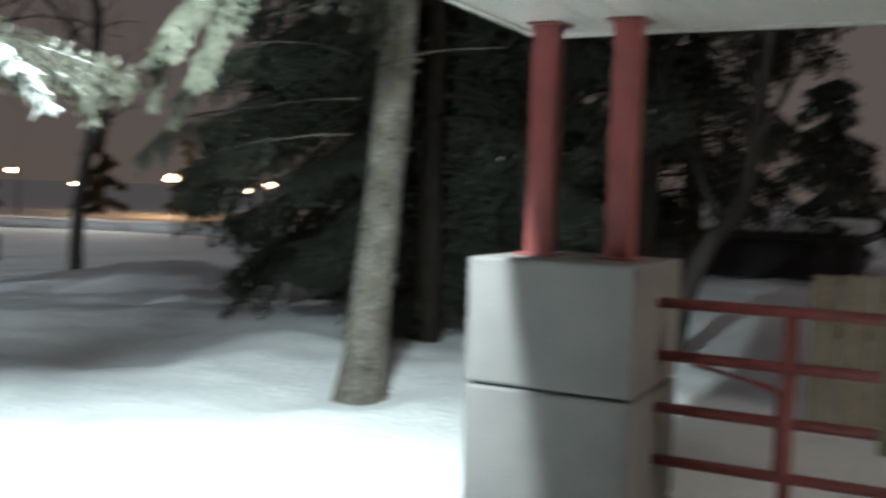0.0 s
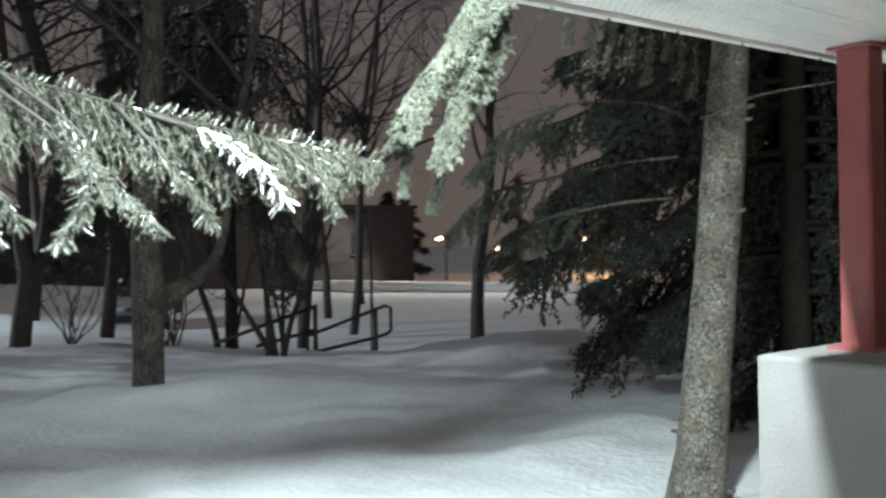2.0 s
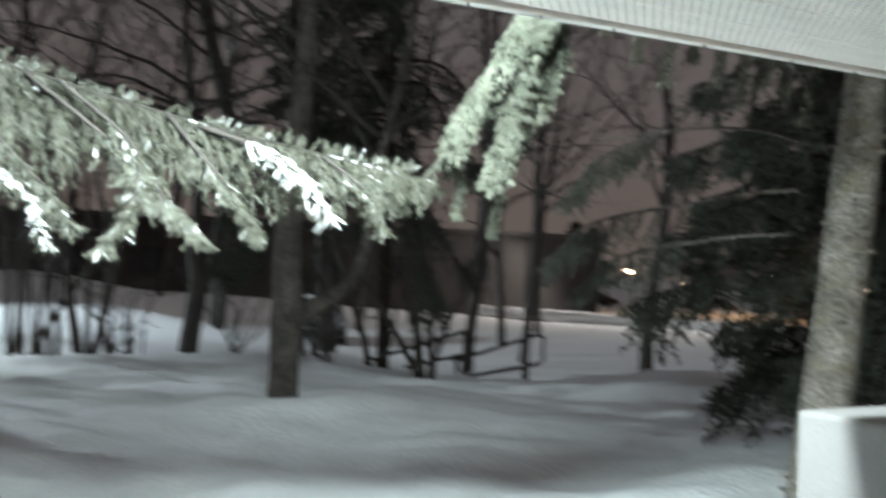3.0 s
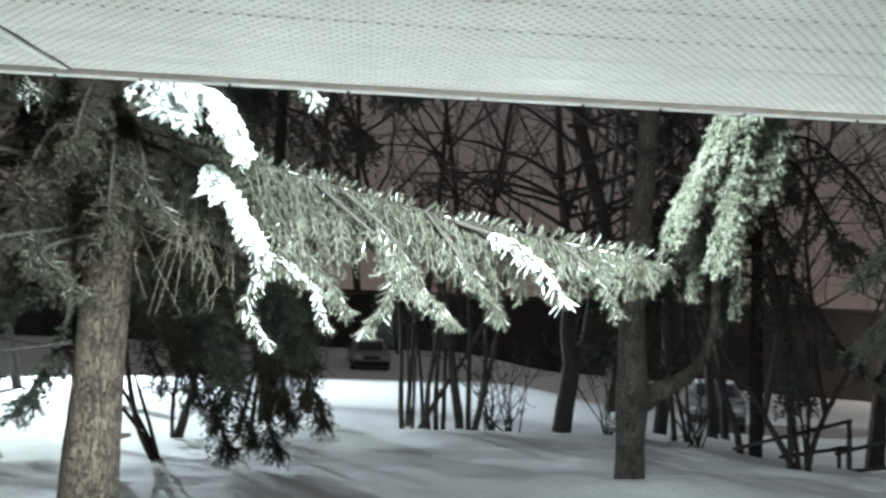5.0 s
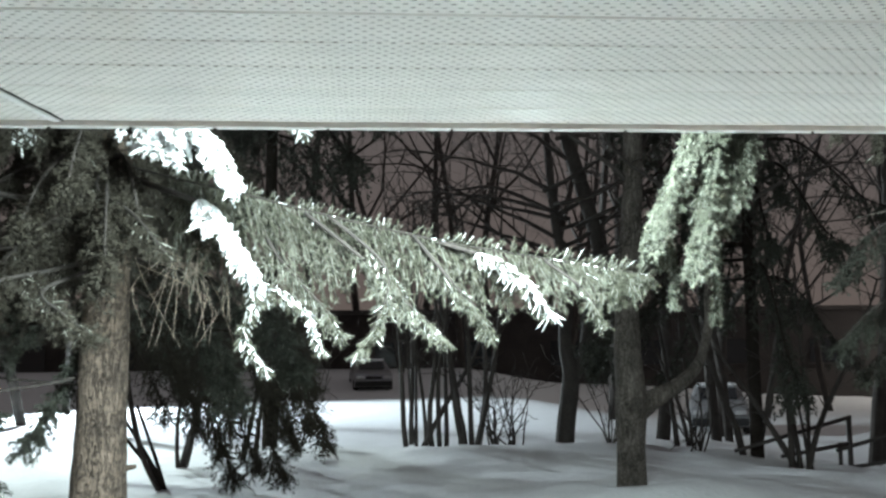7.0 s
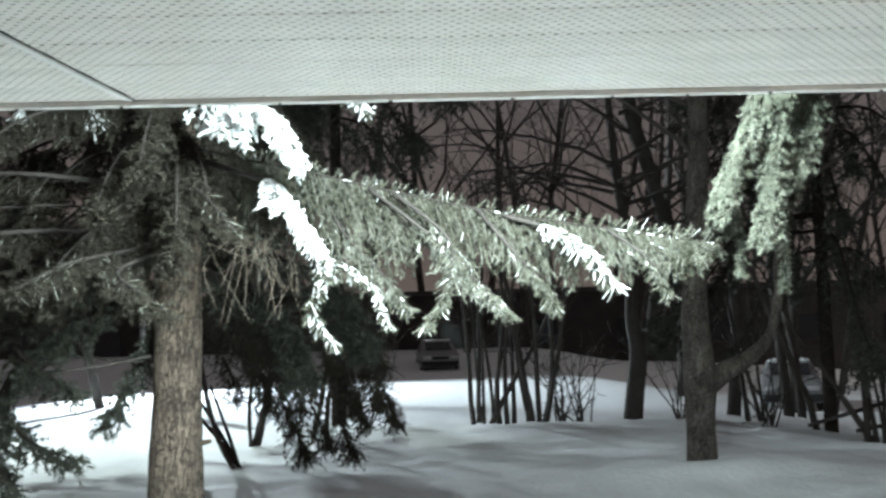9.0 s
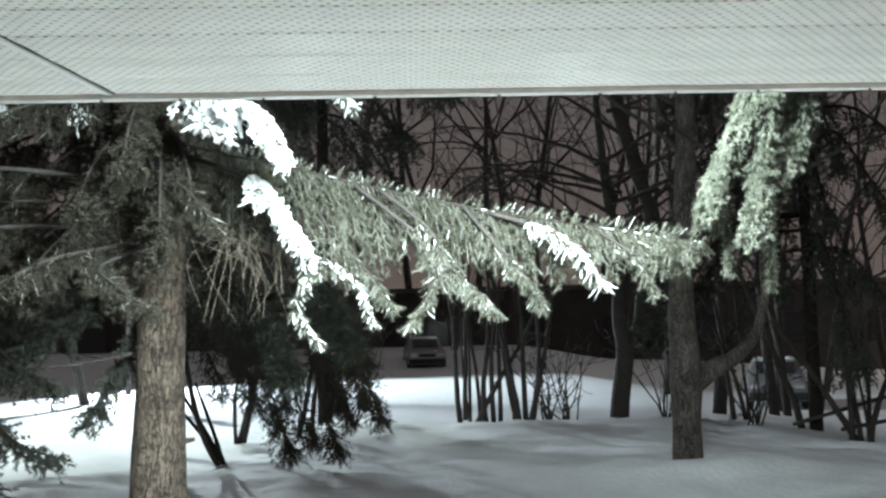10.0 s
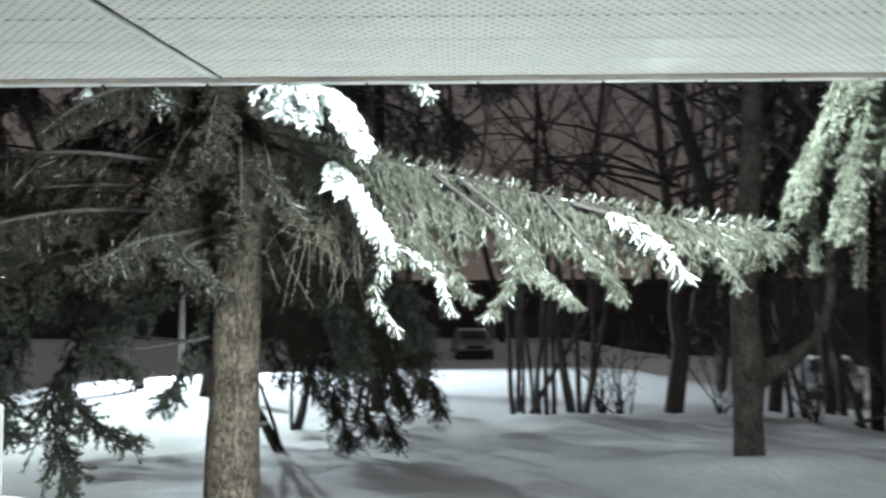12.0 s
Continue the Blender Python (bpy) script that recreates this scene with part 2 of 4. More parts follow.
def thing(name, label, category, place=(0, 0, 0), group="", kind=""):
    ob = new(name)
    ob.location = place
    ob.empty_display_size = 0.1
    return tagged(ob, label, category, group, kind)


def smooth_line(points, n):
    """n + 1 points on a Catmull-Rom curve through the given ones."""
    p = [Vector(q) for q in points]
    p = [2 * p[0] - p[1]] + p + [2 * p[-1] - p[-2]]
    out, spans = [], len(p) - 3
    for i in range(n + 1):
        s = min(i / n * spans, spans - 1e-6)
        k, t = int(s), s - int(s)
        a, b, c, d = p[k : k + 4]
        out.append(0.5 * (2 * b + (c - a) * t + (2 * a - 5 * b + 4 * c - d) * t * t + (3 * b - a - 3 * c + d) * t**3))
    return out


def step(a, b, v):
    t = min(max((v - a) / (b - a), 0), 1)
    return t * t * (3 - 2 * t)


# ---- conifer branches ----
def needles(name, segs, per_metre, length, width, mat, parent, rng):
    """One mesh of single needles set round the given twig segments."""
    a, b = np.array([s[0] for s in segs]), np.array([s[1] for s in segs])
    lens = np.linalg.norm(b - a, axis=1)
    count = np.maximum(3, (lens * per_metre).astype(int))
    which = np.repeat(np.arange(len(segs)), count)
    n = len(which)
    along = rng.random(n)[:, None]
    axis = ((b - a) / np.maximum(lens, 1e-6)[:, None])[which]
    base = a[which] + (b - a)[which] * along
    side = np.cross(axis, rng.normal(size=(n, 3)))
    side /= np.linalg.norm(side, axis=1)[:, None]
    way = axis * rng.uniform(0.45, 1.1, (n, 1)) + side
    way /= np.linalg.norm(way, axis=1)[:, None]
    across = np.cross(way, rng.normal(size=(n, 3)))
    across *= width * 0.62 / np.linalg.norm(across, axis=1)[:, None]
    tip = base + way * (length * rng.uniform(0.7, 1.25, (n, 1)))
    verts = np.stack([base + across, tip, base - across], 1).reshape(-1, 3)
    me = bpy.data.meshes.new(name)
    me.vertices.add(3 * n)
    me.vertices.foreach_set("co", verts.ravel())
    me.loops.add(3 * n)
    me.loops.foreach_set("vertex_index", np.arange(3 * n))
    me.polygons.add(n)
    me.polygons.foreach_set("loop_start", np.arange(0, 3 * n, 3))
    me.materials.append(mat)
    me.update(calc_edges=True)
    ob = tagged(new(name, me), kind="stuff")
    if parent:
        ob.parent = parent
    return ob


def _ball(level=2):
    bm = bmesh.new()
    bmesh.ops.create_icosphere(bm, subdivisions=level, radius=1)
    v = np.array([p.co[:] for p in bm.verts])
    f = np.array([[p.index for p in face.verts] for face in bm.faces])
    bm.free()
    return v, f


BALL, BEAD = _ball(), _ball(1)


def snow_pads(name, pads, parent, rng, mat=None):
    """Lumps of snow lying along (start, end, half width) segments, joined into one mesh."""
    vs, fs, at = [], [], 0
    BALL_V, BALL_F = BEAD if mat else BALL
    for a, b, r in pads:
        a, b = np.array(a), np.array(b)
        d = b - a
        length = np.linalg.norm(d) + 1e-6
        d = d / length
        s = np.cross(d, (0, 0, 1.0)) + 1e-4
        s /= np.linalg.norm(s)
        u = np.cross(s, d)
        wob = 1 + 0.28 * np.sin(BALL_V @ rng.uniform(-3, 3, 3) + rng.uniform(0, 6)) + rng.normal(0, 0.05, len(BALL_V))
        local = BALL_V * wob[:, None] * (length * 0.62 + r * 0.5, r, r * 0.75)
        vs.append((a + b) / 2 + (0, 0, r * 0.4) + local @ np.stack([d, s, u]))
        fs.append(BALL_F + at)
        at += len(BALL_V)
    if not vs:
        return None
    v, f = np.concatenate(vs), np.concatenate(fs)
    me = bpy.data.meshes.new(name)
    me.vertices.add(len(v))
    me.vertices.foreach_set("co", v.ravel())
    me.loops.add(f.size)
    me.loops.foreach_set("vertex_index", f.ravel())
    me.polygons.add(len(f))
    me.polygons.foreach_set("loop_start", np.arange(0, f.size, 3))
    me.polygons.foreach_set("use_smooth", [True] * len(f))
    me.materials.append(mat or M_PADS)
    me.update(calc_edges=True)
    ob = tagged(new(name, me), kind="stuff")
    if parent:
        ob.parent = parent
    return ob


def branch(tree, line, rng, side=(0.4, 0.2), hang=0.6, gap=0.06, twig=0.09, twig_gap=0.045, start=0.1, thick=0.02,
           dense=420, needle=0.018, width=0.003, mat=None, snow=0.0, pad=0.012, heavy=0.0, wood=None, label="", upright=0.0, rime=0.0, rime_r=0.0026, crest=0.0):
    """A conifer limb with drooping side shoots, twigs and needles: limb > needles, snow."""
    main = smooth_line(line, max(8, int(sum((Vector(line[i + 1]) - Vector(line[i])).length for i in range(len(line) - 1)) / gap)))
    n = len(main) - 1
    wooden = [[(p, thick * (1 - 0.85 * i / n) + 0.002) for i, p in enumerate(main)]]
    segs, pads, frost, twiggy = [], [], [], []
    down = Vector((0, 0, -1))
    for i in range(int(n * start), n + 1):
        f = i / n
        tang = (main[min(i + 1, n)] - main[max(i - 1, 0)]).normalized()
        flat = tang.cross(Vector((0, 0, 1)))
        flat = flat.normalized() if flat.length > 0.05 else Vector((rng.normal(), rng.normal(), 0)).normalized()
        if i < n:
            segs.append((main[i], main[i + 1]))
            if rng.random() < snow + heavy + crest:
                pads.append((main[i], main[i + 1], pad * rng.uniform(0.8, 1.5) * (1 + 2.0 * heavy * rng.random())))
        for _ in range(2 if rng.random() < upright else 0):
            e0 = main[i] + (Vector((0, 0, 0.8)) + tang * rng.uniform(0.2, 0.8) + flat * rng.normal(0, 0.5)).normalized() * rng.uniform(0.02, 0.065)
            segs.append((main[i], e0))
            (pads if rng.random() < crest else frost).append((main[i].lerp(e0, 0.3), e0, 0.0018))
        for sign in (-1, 1):
            reach = (side[0] * (1 - f) + side[1] * f) * rng.uniform(0.55, 1.1) * min(1, 0.25 + 9 * (1 - f))
            h = min(0.95, max(0.0, hang + rng.normal(0, 0.12)))
            way = (flat * sign * (1 - h) * rng.uniform(0.5, 1.2) + tang * rng.uniform(0.25, 0.6) + down * h).normalized()
            p, steps = main[i], 5
            shoot = [p]
            for k in range(steps):
                way = (way + down * 0.16 * hang + Vector(rng.normal(0, 0.06, 3))).normalized()
                p = p + way * (reach / steps)
                shoot.append(p)
            twiggy.append([(shoot[k], max(0.0012, thick * 0.22 * (1 - k / (steps + 0.5)))) for k in (0, 2, 5)])
            for k in range(steps):
                q, r = shoot[k], shoot[k + 1]
                segs.append((q, r))
                if rng.random() < snow * 0.8 + heavy and (abs((r - q).normalized().z) < 0.9 or heavy > 0.3):
                    pads.append((q, r, pad * rng.uniform(0.6, 1.3) * (1 + 1.6 * heavy * rng.random())))
                    if heavy > 0.1:
                        j = Vector(rng.normal(0, pad * 1.1, 3))
                        pads.append((q.lerp(r, 0.3) + j, r.lerp(q, 0.2) + j * 0.6, pad * rng.uniform(0.6, 1.2)))
                if rng.random() < rime:
                    frost.append((q, r, rime_r * rng.uniform(0.8, 1.4)))
                d = (r - q).normalized()
                lat = d.cross(Vector(rng.normal(size=3))).normalized()
                m = max(1, int((r - q).length / twig_gap))
                for j in range(m):
                    s0 = q.lerp(r, (j + rng.random()) / m)
                    lat = -lat
                    w = (d * 0.75 + lat * rng.uniform(0.5, 1.0) + down * 0.35 * hang).normalized()
                    e0 = s0 + w * twig * rng.uniform(0.5, 1.15) * (1 - 0.35 * k / steps)
                    segs.append((s0, e0))
                    if rng.random() < rime:
                        frost.append((s0.lerp(e0, 0.15), e0, rime_r * rng.uniform(0.7, 1.35)))
                    if rng.random() < snow:
                        pads.append((s0, e0, pad * rng.uniform(0.5, 1.0)))
    v, f = tubes(wooden, 6)
    v2, f2 = tubes(twiggy, 3)
    ob = under(mesh_object("branch", v + v2, f + [tuple(i + len(v) for i in q) for q in f2], wood or M_TWIG, True), tree, label)
    needles("needles", segs, dense, needle, width, mat or M_GREEN, ob, rng)
    if pads:
        snow_pads("snow", pads, ob, rng)
    if frost:
        snow_pads("rime", frost, ob, rng, M_FROST)
    return ob


def trunk_part(tree, line, mat, rng, knots=0, sides=20):
    """A trunk with uneven girth and short branch stubs."""
    pts = smooth_line([p for p, _ in line], 40)
    radii = np.interp(np.linspace(0, 1, 41), np.linspace(0, 1, len(line)), [r for _, r in line])
    verts, faces = [], []
    for i, (p, r) in enumerate(zip(pts, radii)):
        for k in range(sides):
            a = 2 * math.pi * k / sides
            w = 1 + 0.09 * noise.noise(Vector((math.cos(a) * 1.4, math.sin(a) * 1.4, p.z * 2.3))) + 0.04 * noise.noise(Vector((math.cos(a) * 5, math.sin(a) * 5, p.z * 14)))
            verts.append(p + Vector((math.cos(a), math.sin(a), 0)) * r * w)
    for i in range(40):
        for k in range(sides):
            a, b = i * sides + k, i * sides + (k + 1) % sides
            faces.append((a, b, b + sides, a + sides))
    ob = under(mesh_object("trunk", verts, faces, mat, True), tree)
    stubs = []
    for _ in range(knots):
        i = int(rng.integers(2, 30))
        a = rng.uniform(0, 2 * math.pi)
        d = Vector((math.cos(a), math.sin(a), 0.15))
        q = pts[i] + d * radii[i] * 0.85
        stubs.append([(q, 0.016), (q + d * rng.uniform(0.02, 0.06), 0.009)])
    if stubs:
        tagged(tube_part("bark_relief", stubs, mat, ob, 6), kind="stuff")
    return ob


def bare(name, label, base, height, radius, rng, levels=3, lean=(0, 0), spread=0.6, mat=None, group="", fork=0.35, sides=6, count=7, category="tree"):
    """A leafless tree: a bent trunk and branches that divide again and again."""
    tree = thing(name, label, category, base, group)
    lines = {0: [], 1: []}

    def grow(p, d, length, r, level):
        n = 7 if level == levels else 5
        line, forks = [(p, r)], []
        for i in range(n):
            d = (d + Vector(rng.normal(0, 0.09 if level == levels else 0.17, 3)) + Vector((0, 0, 0.05))).normalized()
            p = p + d * (length / n)
            rr = max(0.004, r * (1 - (0.62 if level == levels else 0.8) * (i + 1) / n))
            line.append((p, rr))
            forks.append((p, d, rr, (i + 1) / n))
        lines[0 if level == levels else 1].append(line)
        if level:
            for _ in range(count if level == levels else 5):
                q, dd, rr, f = forks[int(rng.integers(int(len(forks) * fork), len(forks)))]
                out = dd.cross(Vector(rng.normal(size=3))).normalized()
                grow(q, (dd * (1 - spread) + out * spread + Vector((0, 0, 0.15))).normalized(), length * rng.uniform(0.35, 0.62), max(0.004, rr * 0.6), level - 1)

    grow(Vector((0, 0, -0.1)), Vector((lean[0], lean[1], 1)).normalized(), height, radius, levels)
    tube_part("trunk", lines[0], mat or M_TWIG, tree, max(8, sides))
    tagged(tube_part("crown", lines[1], mat or M_TWIG, tree, 4), kind="stuff")
    return tree


def conifer(name, label, base, height, radius, crown, rng, count=26, low=0.3, mat=None, bark=None, dense=60, needle=0.05, width=0.010,
            gap=0.16, twig=0.22, droop=0.5, arc=(0, 360), top=None, snow=0.0, group="", reach_low=1.0, pad=0.03):
    """A spruce with tiers of drooping boughs."""
    tree = thing(name, label, "spruce tree", base, group)
    trunk_part(tree, [((0, 0, -0.2), radius * 1.15), ((0, 0, height * 0.5), radius * 0.7), ((0, 0, height), 0.02)], bark or M_SPRUCE, rng, 6, 12)
    top = top or height
    for i in range(count):
        f = (i + rng.random()) / count
        z = low + (top - low) * f
        a = radians(rng.uniform(*arc))
        full = (1 - z / (height * 1.03)) ** 0.8
        full *= 0.28 + 0.72 * step(0.2, 1.9, z)
        reach = crown * full * rng.uniform(0.65, 1.1) * (reach_low if f < 0.2 else 1) + 0.15
        d = Vector((math.cos(a), math.sin(a), 0))
        line = [(0, 0, z), d * reach * 0.4 + Vector((0, 0, z - 0.05 * reach)), d * reach * 0.8 + Vector((0, 0, z - droop * 0.5 * reach)),
                d * reach + Vector((0, 0, z - droop * 0.62 * reach))]
        branch(tree, line, rng, (0.42 * reach, 0.16 * reach), 0.62, gap, twig, twig * 0.75, 0.12, 0.024, dense * 0.5, needle, width * 1.5, mat or M_GREEN, snow, pad, wood=M_SHADEBARK)
    return tree


# ---- ground ----
def height(x, y):
    """The lie of the snow, in metres."""
    z = 0.36
    z -= 1.15 * step(4.5, 13, x) * step(8, 17, y)
    z += 0.09 * math.exp(-(((y - 13.6) / 1.3) ** 2)) * (1 - step(4.5, 7, x))
    z -= 0.30 * step(14.6, 17, y) * (1 - step(24, 42, y)) * (1 - step(4, 8, x))
    z -= 0.2 * step(14.6, 20, y) * step(24, 42, y) * (1 - step(4, 8, x))
    z -= 0.7 * step(33.5, 36.5, x + 0.12 * (y - 41)) * step(20, 34, y)
    z += 0.24 * math.exp(-(((x - 3.45) / 1.15) ** 2 + ((y - 9.0) / 0.8) ** 2)) - 0.17 * math.exp(-(((x - 3.3) / 0.33) ** 2 + ((y - 9.1) / 0.3) ** 2))
    z += 1.15 * step(47, 55, y) * (1 - step(12, 30, x))
    z += 0.75 * math.exp(-(((x + 0.75) / 0.62) ** 2 + ((y - 3.05) / 0.45) ** 2))
    z += 0.22 * math.exp(-(((x + 1.6) / 1.5) ** 2 + ((y - 4.6) / 1.2) ** 2))
    z += 0.45 * math.exp(-(((x - 8.6) / 2.0) ** 2 + ((y - 2.4) / 1.5) ** 2))
    z -= 0.10 * math.exp(-(((x - 4.1) / 0.5) ** 2 + ((y - 3.85) / 0.45) ** 2))
    z += 0.10 * math.exp(-(((x - 5.2) / 0.5) ** 2 + ((y - 5.2) / 0.6) ** 2))
    z -= 0.12 * math.exp(-(((x - 4.3) / 0.45) ** 2 + ((y - 5.9) / 0.5) ** 2))
    z += 0.25 * math.exp(-(((x - 8.5) / 1.6) ** 2 + ((y - 9.6) / 1.2) ** 2))
    near = math.exp(-((max(0, abs(y - 8) - 8) / 8) ** 2))
    z += near * (0.05 * noise.noise(Vector((x * 0.7, y * 0.9, 1))) + 0.06 * max(0, noise.noise(Vector((x * 1.1, y * 1.7, 9)))) ** 1.5 + 0.034 * noise.noise(Vector((x * 2.1, y * 2.6, 4))) + 0.014 * noise.noise(Vector((x * 6, y * 6, 7))))
    if y < 2.55:
        z *= max(step(2.2, 2.55, y), step(2.95, 3.3, x))
    return z


def spaced(low, high, near, far, growth=1.25):
    inner = list(np.arange(low, high, near))
    left, right, s = [], [], near
    a, b = low, high
    while b < far:
        s *= growth
        a, b = a - s, b + s
        left.append(a)
        right.append(b)
    return left[::-1] + inner + [high] + right


gx, gy = spaced(-5, 11, 0.085, 1500), spaced(2.0, 15.5, 0.085, 1500)
g_verts = [(x, y, height(x, y)) for y in gy for x in gx]
nx = len(gx)
g_faces = [(j * nx + i, j * nx + i + 1, j * nx + nx + i + 1, j * nx + nx + i) for j in range(len(gy) - 1) for i in range(nx - 1)]
ground = mesh_object("ground", g_verts, g_faces, M_SNOW, True)
tagged(ground, "deep trodden snow covering the yard and parking lot", "snow", kind="structure")

# ---- porch: floor, wall behind, roof with vinyl soffit ----
SOFFIT, EDGE, CORNER = 2.25, 2.30, 2.93
floor = part("floor", box(-7.0, CORNER, -3.0, 2.28, -0.1, 0.18, 0.01), M_CONC, None)
tagged(floor, "bare grey concrete porch floor", "floor", kind="structure")
wall = part("wall_north", box(-7.0, 8.0, -3.2, -3.0, -0.1, 6.0), M_WALL, None)
tagged(wall, "tan stucco house wall behind the porch", "wall", kind="structure")
side_wall = part("wall_west", box(-7.2, -7.0, -3.2, 2.2, -0.1, 2.6), M_WALL, None)
tagged(side_wall, "tan stucco side wall of the porch", "wall", kind="structure")

roof = thing("ceiling", "white perforated vinyl soffit over the porch", "soffit", (0, 0, 0), "", "structure")
part("roof_slab", box(-7.2, CORNER - 0.02, -3.0, EDGE - 0.01, SOFFIT + 0.035, SOFFIT + 0.16), M_TRIM, roof, "flat roof deck above the soffit")
part("fascia", box(-7.2, CORNER + 0.02, EDGE - 0.006, EDGE + 0.022, SOFFIT - 0.012, SOFFIT + 0.17, 0.004), M_TRIM, roof, "white metal fascia")
part("drip_edge", box(-7.2, CORNER + 0.02, EDGE + 0.022, EDGE + 0.034, SOFFIT - 0.004, SOFFIT + 0.06, 0.003), M_GAP, roof, "dark drip edge")
part("fascia", box(CORNER - 0.005, CORNER + 0.02, -3.0, EDGE - 0.008, SOFFIT - 0.012, SOFFIT + 0.17, 0.004), M_TRIM, roof)


def seam(y):
    return 0.143 + (y - EDGE) * 0.17


PLANK = 0.1525


def plank(x0, x1, slant0, slant1, y1):
    """One vinyl plank with a shallow rib and rolled edges, running along x."""
    prof = [(0.0, 0.011), (0.0015, 0.002), (0.005, 0.0), (0.040, 0.0006), (0.074, 0.0016), (0.079, 0.0016), (0.112, 0.0006), (0.1475, 0.0), (0.1510, 0.002), (0.1524, 0.011)]
    verts, faces = [], []
    for x, slant in ((x0, slant0), (x1, slant1)):
        verts += [(x + slant * (y1 - a - EDGE), y1 - a, SOFFIT + b) for a, b in prof]
    k = len(prof)
    for i in range(k - 1):
        faces.append((i, i + 1, k + i + 1, k + i))
    return verts, faces


for i in range(34):
    y1 = EDGE - 0.010 - i * PLANK
    for a, b, s0, s1 in ((-7.1, 0.139, 0, 0.17), (0.147, CORNER - 0.006, 0.17, 0)):
        under(mesh_object("soffit_plank", *plank(a, b, s0, s1, y1), M_SOFFIT), roof)
s_line = [((0.143 + 0.17 * (y - EDGE), y, SOFFIT + 0.003), 0.005) for y in (EDGE - 0.012, 1.0, 0.0, -2.9)]
under(mesh_object("joint", *tubes([s_line], 6), M_GAP), roof, "dark open joint between soffit panels")
part("joint_cover", box(-0.022, -0.004, -5.2, 0, -0.004, 0.010, 0.002, 1, Matrix.Translation((0.140, EDGE - 0.012, SOFFIT)) @ Matrix.Rotation(math.atan(-0.17), 4, "Z")), M_TRIM, roof, "white joint strip")
for i in range(16):
    x = -0.9 + i * 0.24 + 0.05 * math.sin(i * 5)
    under(mesh_object("nail", *tubes([[((x, EDGE - 0.001, SOFFIT - 0.013), 0.004), ((x, EDGE - 0.001, SOFFIT - 0.017), 0.004)]], 6), M_STEEL), roof)


# ---- concrete pillars with red steel posts ----
def pillar(label, place, top, side, snow):
    """Stacked cast blocks with worn edges; side: +1 if the yard opening lies to its left."""
    p = thing("pillar", label, "pillar", place, "porch pillars")
    w = 0.325
    z, k = top, 0
    while z > 0.2:
        low = max(0.0, z - 0.485)
        part("block", box(-w, w, -w, w, low + (0.010 if low > 0 else 0), z, 0.012, 2), M_CONC, p)
        if low > 0:
            part("mortar", box(-w + 0.02, w - 0.02, -w + 0.02, w - 0.02, low - 0.012, low + 0.022), M_GAP, p)
        z, k = low, k + 1
    if snow:
        part("snow", box(-w + 0.02, w - 0.015, 0.0, w - 0.01, top - 0.01, top + 0.03, 0.02, 3), M_SNOW, p, "thin crust of snow")
    for dy in (0.165, -0.165):
        post = part("post", box(-0.045, 0.055, dy - 0.05, dy + 0.05, top - 0.002, SOFFIT - 0.008, 0.008, 2), M_RED, p, "red square steel post")
        part("base_plate", box(-0.075, 0.085, dy - 0.08, dy + 0.08, top - 0.004, top + 0.010, 0.003, 1), M_RED, post)
        part("cap_plate", box(-0.065, 0.075, dy - 0.07, dy + 0.07, SOFFIT - 0.012, SOFFIT - 0.002, 0.003, 1), M_RED, post)
    return p


pillar("cast concrete block pillar carrying two red steel posts", (2.655, 1.995, 0), 1.335, 1, False)
pillar("cast concrete block pillar with red posts and a snow crust", (-0.70, 2.01, 0), 1.475, -1, True)

# ---- red pipe railing between the pillar and the house ----
rail = thing("railing", "red painted pipe railing with five rails", "railing", (2.66, 0, 0))
for z in (1.184, 0.984, 0.784, 0.584, 0.384):
    tube_part("rail", [[((0, 1.70, z), 0.021), ((0, -2.98, z), 0.021)]], M_RED, rail, 12)
for y in (1.19, -0.3, -1.6):
    tube_part("post", [[((0, y, 0.16), 0.025), ((0, y, 1.184), 0.025)]], M_RED, rail, 12)
part("end_board", box(-0.04, 0.0, 0.80, 0.885, 0.72, 1.20, 0.006), M_WOOD, rail, "pale wooden board tied to the rails")

low_rail = thing("handrail", "dark red bent pipe handrail standing in snow", "railing", (3.6, 0, 0))
tube_part("rail", [[((0.5, 2.1, 0.88), 0.018), ((0, 1.73, 0.81), 0.018), ((-0.02, 1.37, 0.735), 0.018), ((-0.02, 1.345, 0.71), 0.018), ((-0.02, 1.345, 0.2), 0.018)]], M_RED, low_rail, 10)

fence = thing("fence", "weathered vertical board fence", "fence", (4.7, 0, 0))
for i in range(22):
    y = 1.36 - i * 0.155
    part("board", box(-0.012, 0.012, y - 0.143, y, 0.0, 1.19 + 0.012 * math.sin(i * 7), 0.004, 1), M_WOOD, fence)
part("rail", box(0.014, 0.05, -2.1, 1.34, 0.85, 0.93, 0.004, 1), M_WOOD, fence)

# ---- the near spruce with rimed boughs ----
rng = np.random.default_rng(5)
spruce = thing("spruce", "tall spruce with rimed drooping boughs and clinging snow", "spruce tree", (0, 0, 0))
trunk_part(spruce, [((-0.40, 4.7, 0.1), 0.16), ((-0.37, 4.7, 1.0), 0.125), ((-0.355, 4.7, 2.0), 0.105), ((-0.33, 4.7, 4.0), 0.09), ((-0.3, 4.7, 8), 0.03)], M_SPRUCE, rng, 8, 28)
RIME = dict(dense=1150, needle=0.0105, width=0.0027, mat=M_RIME)
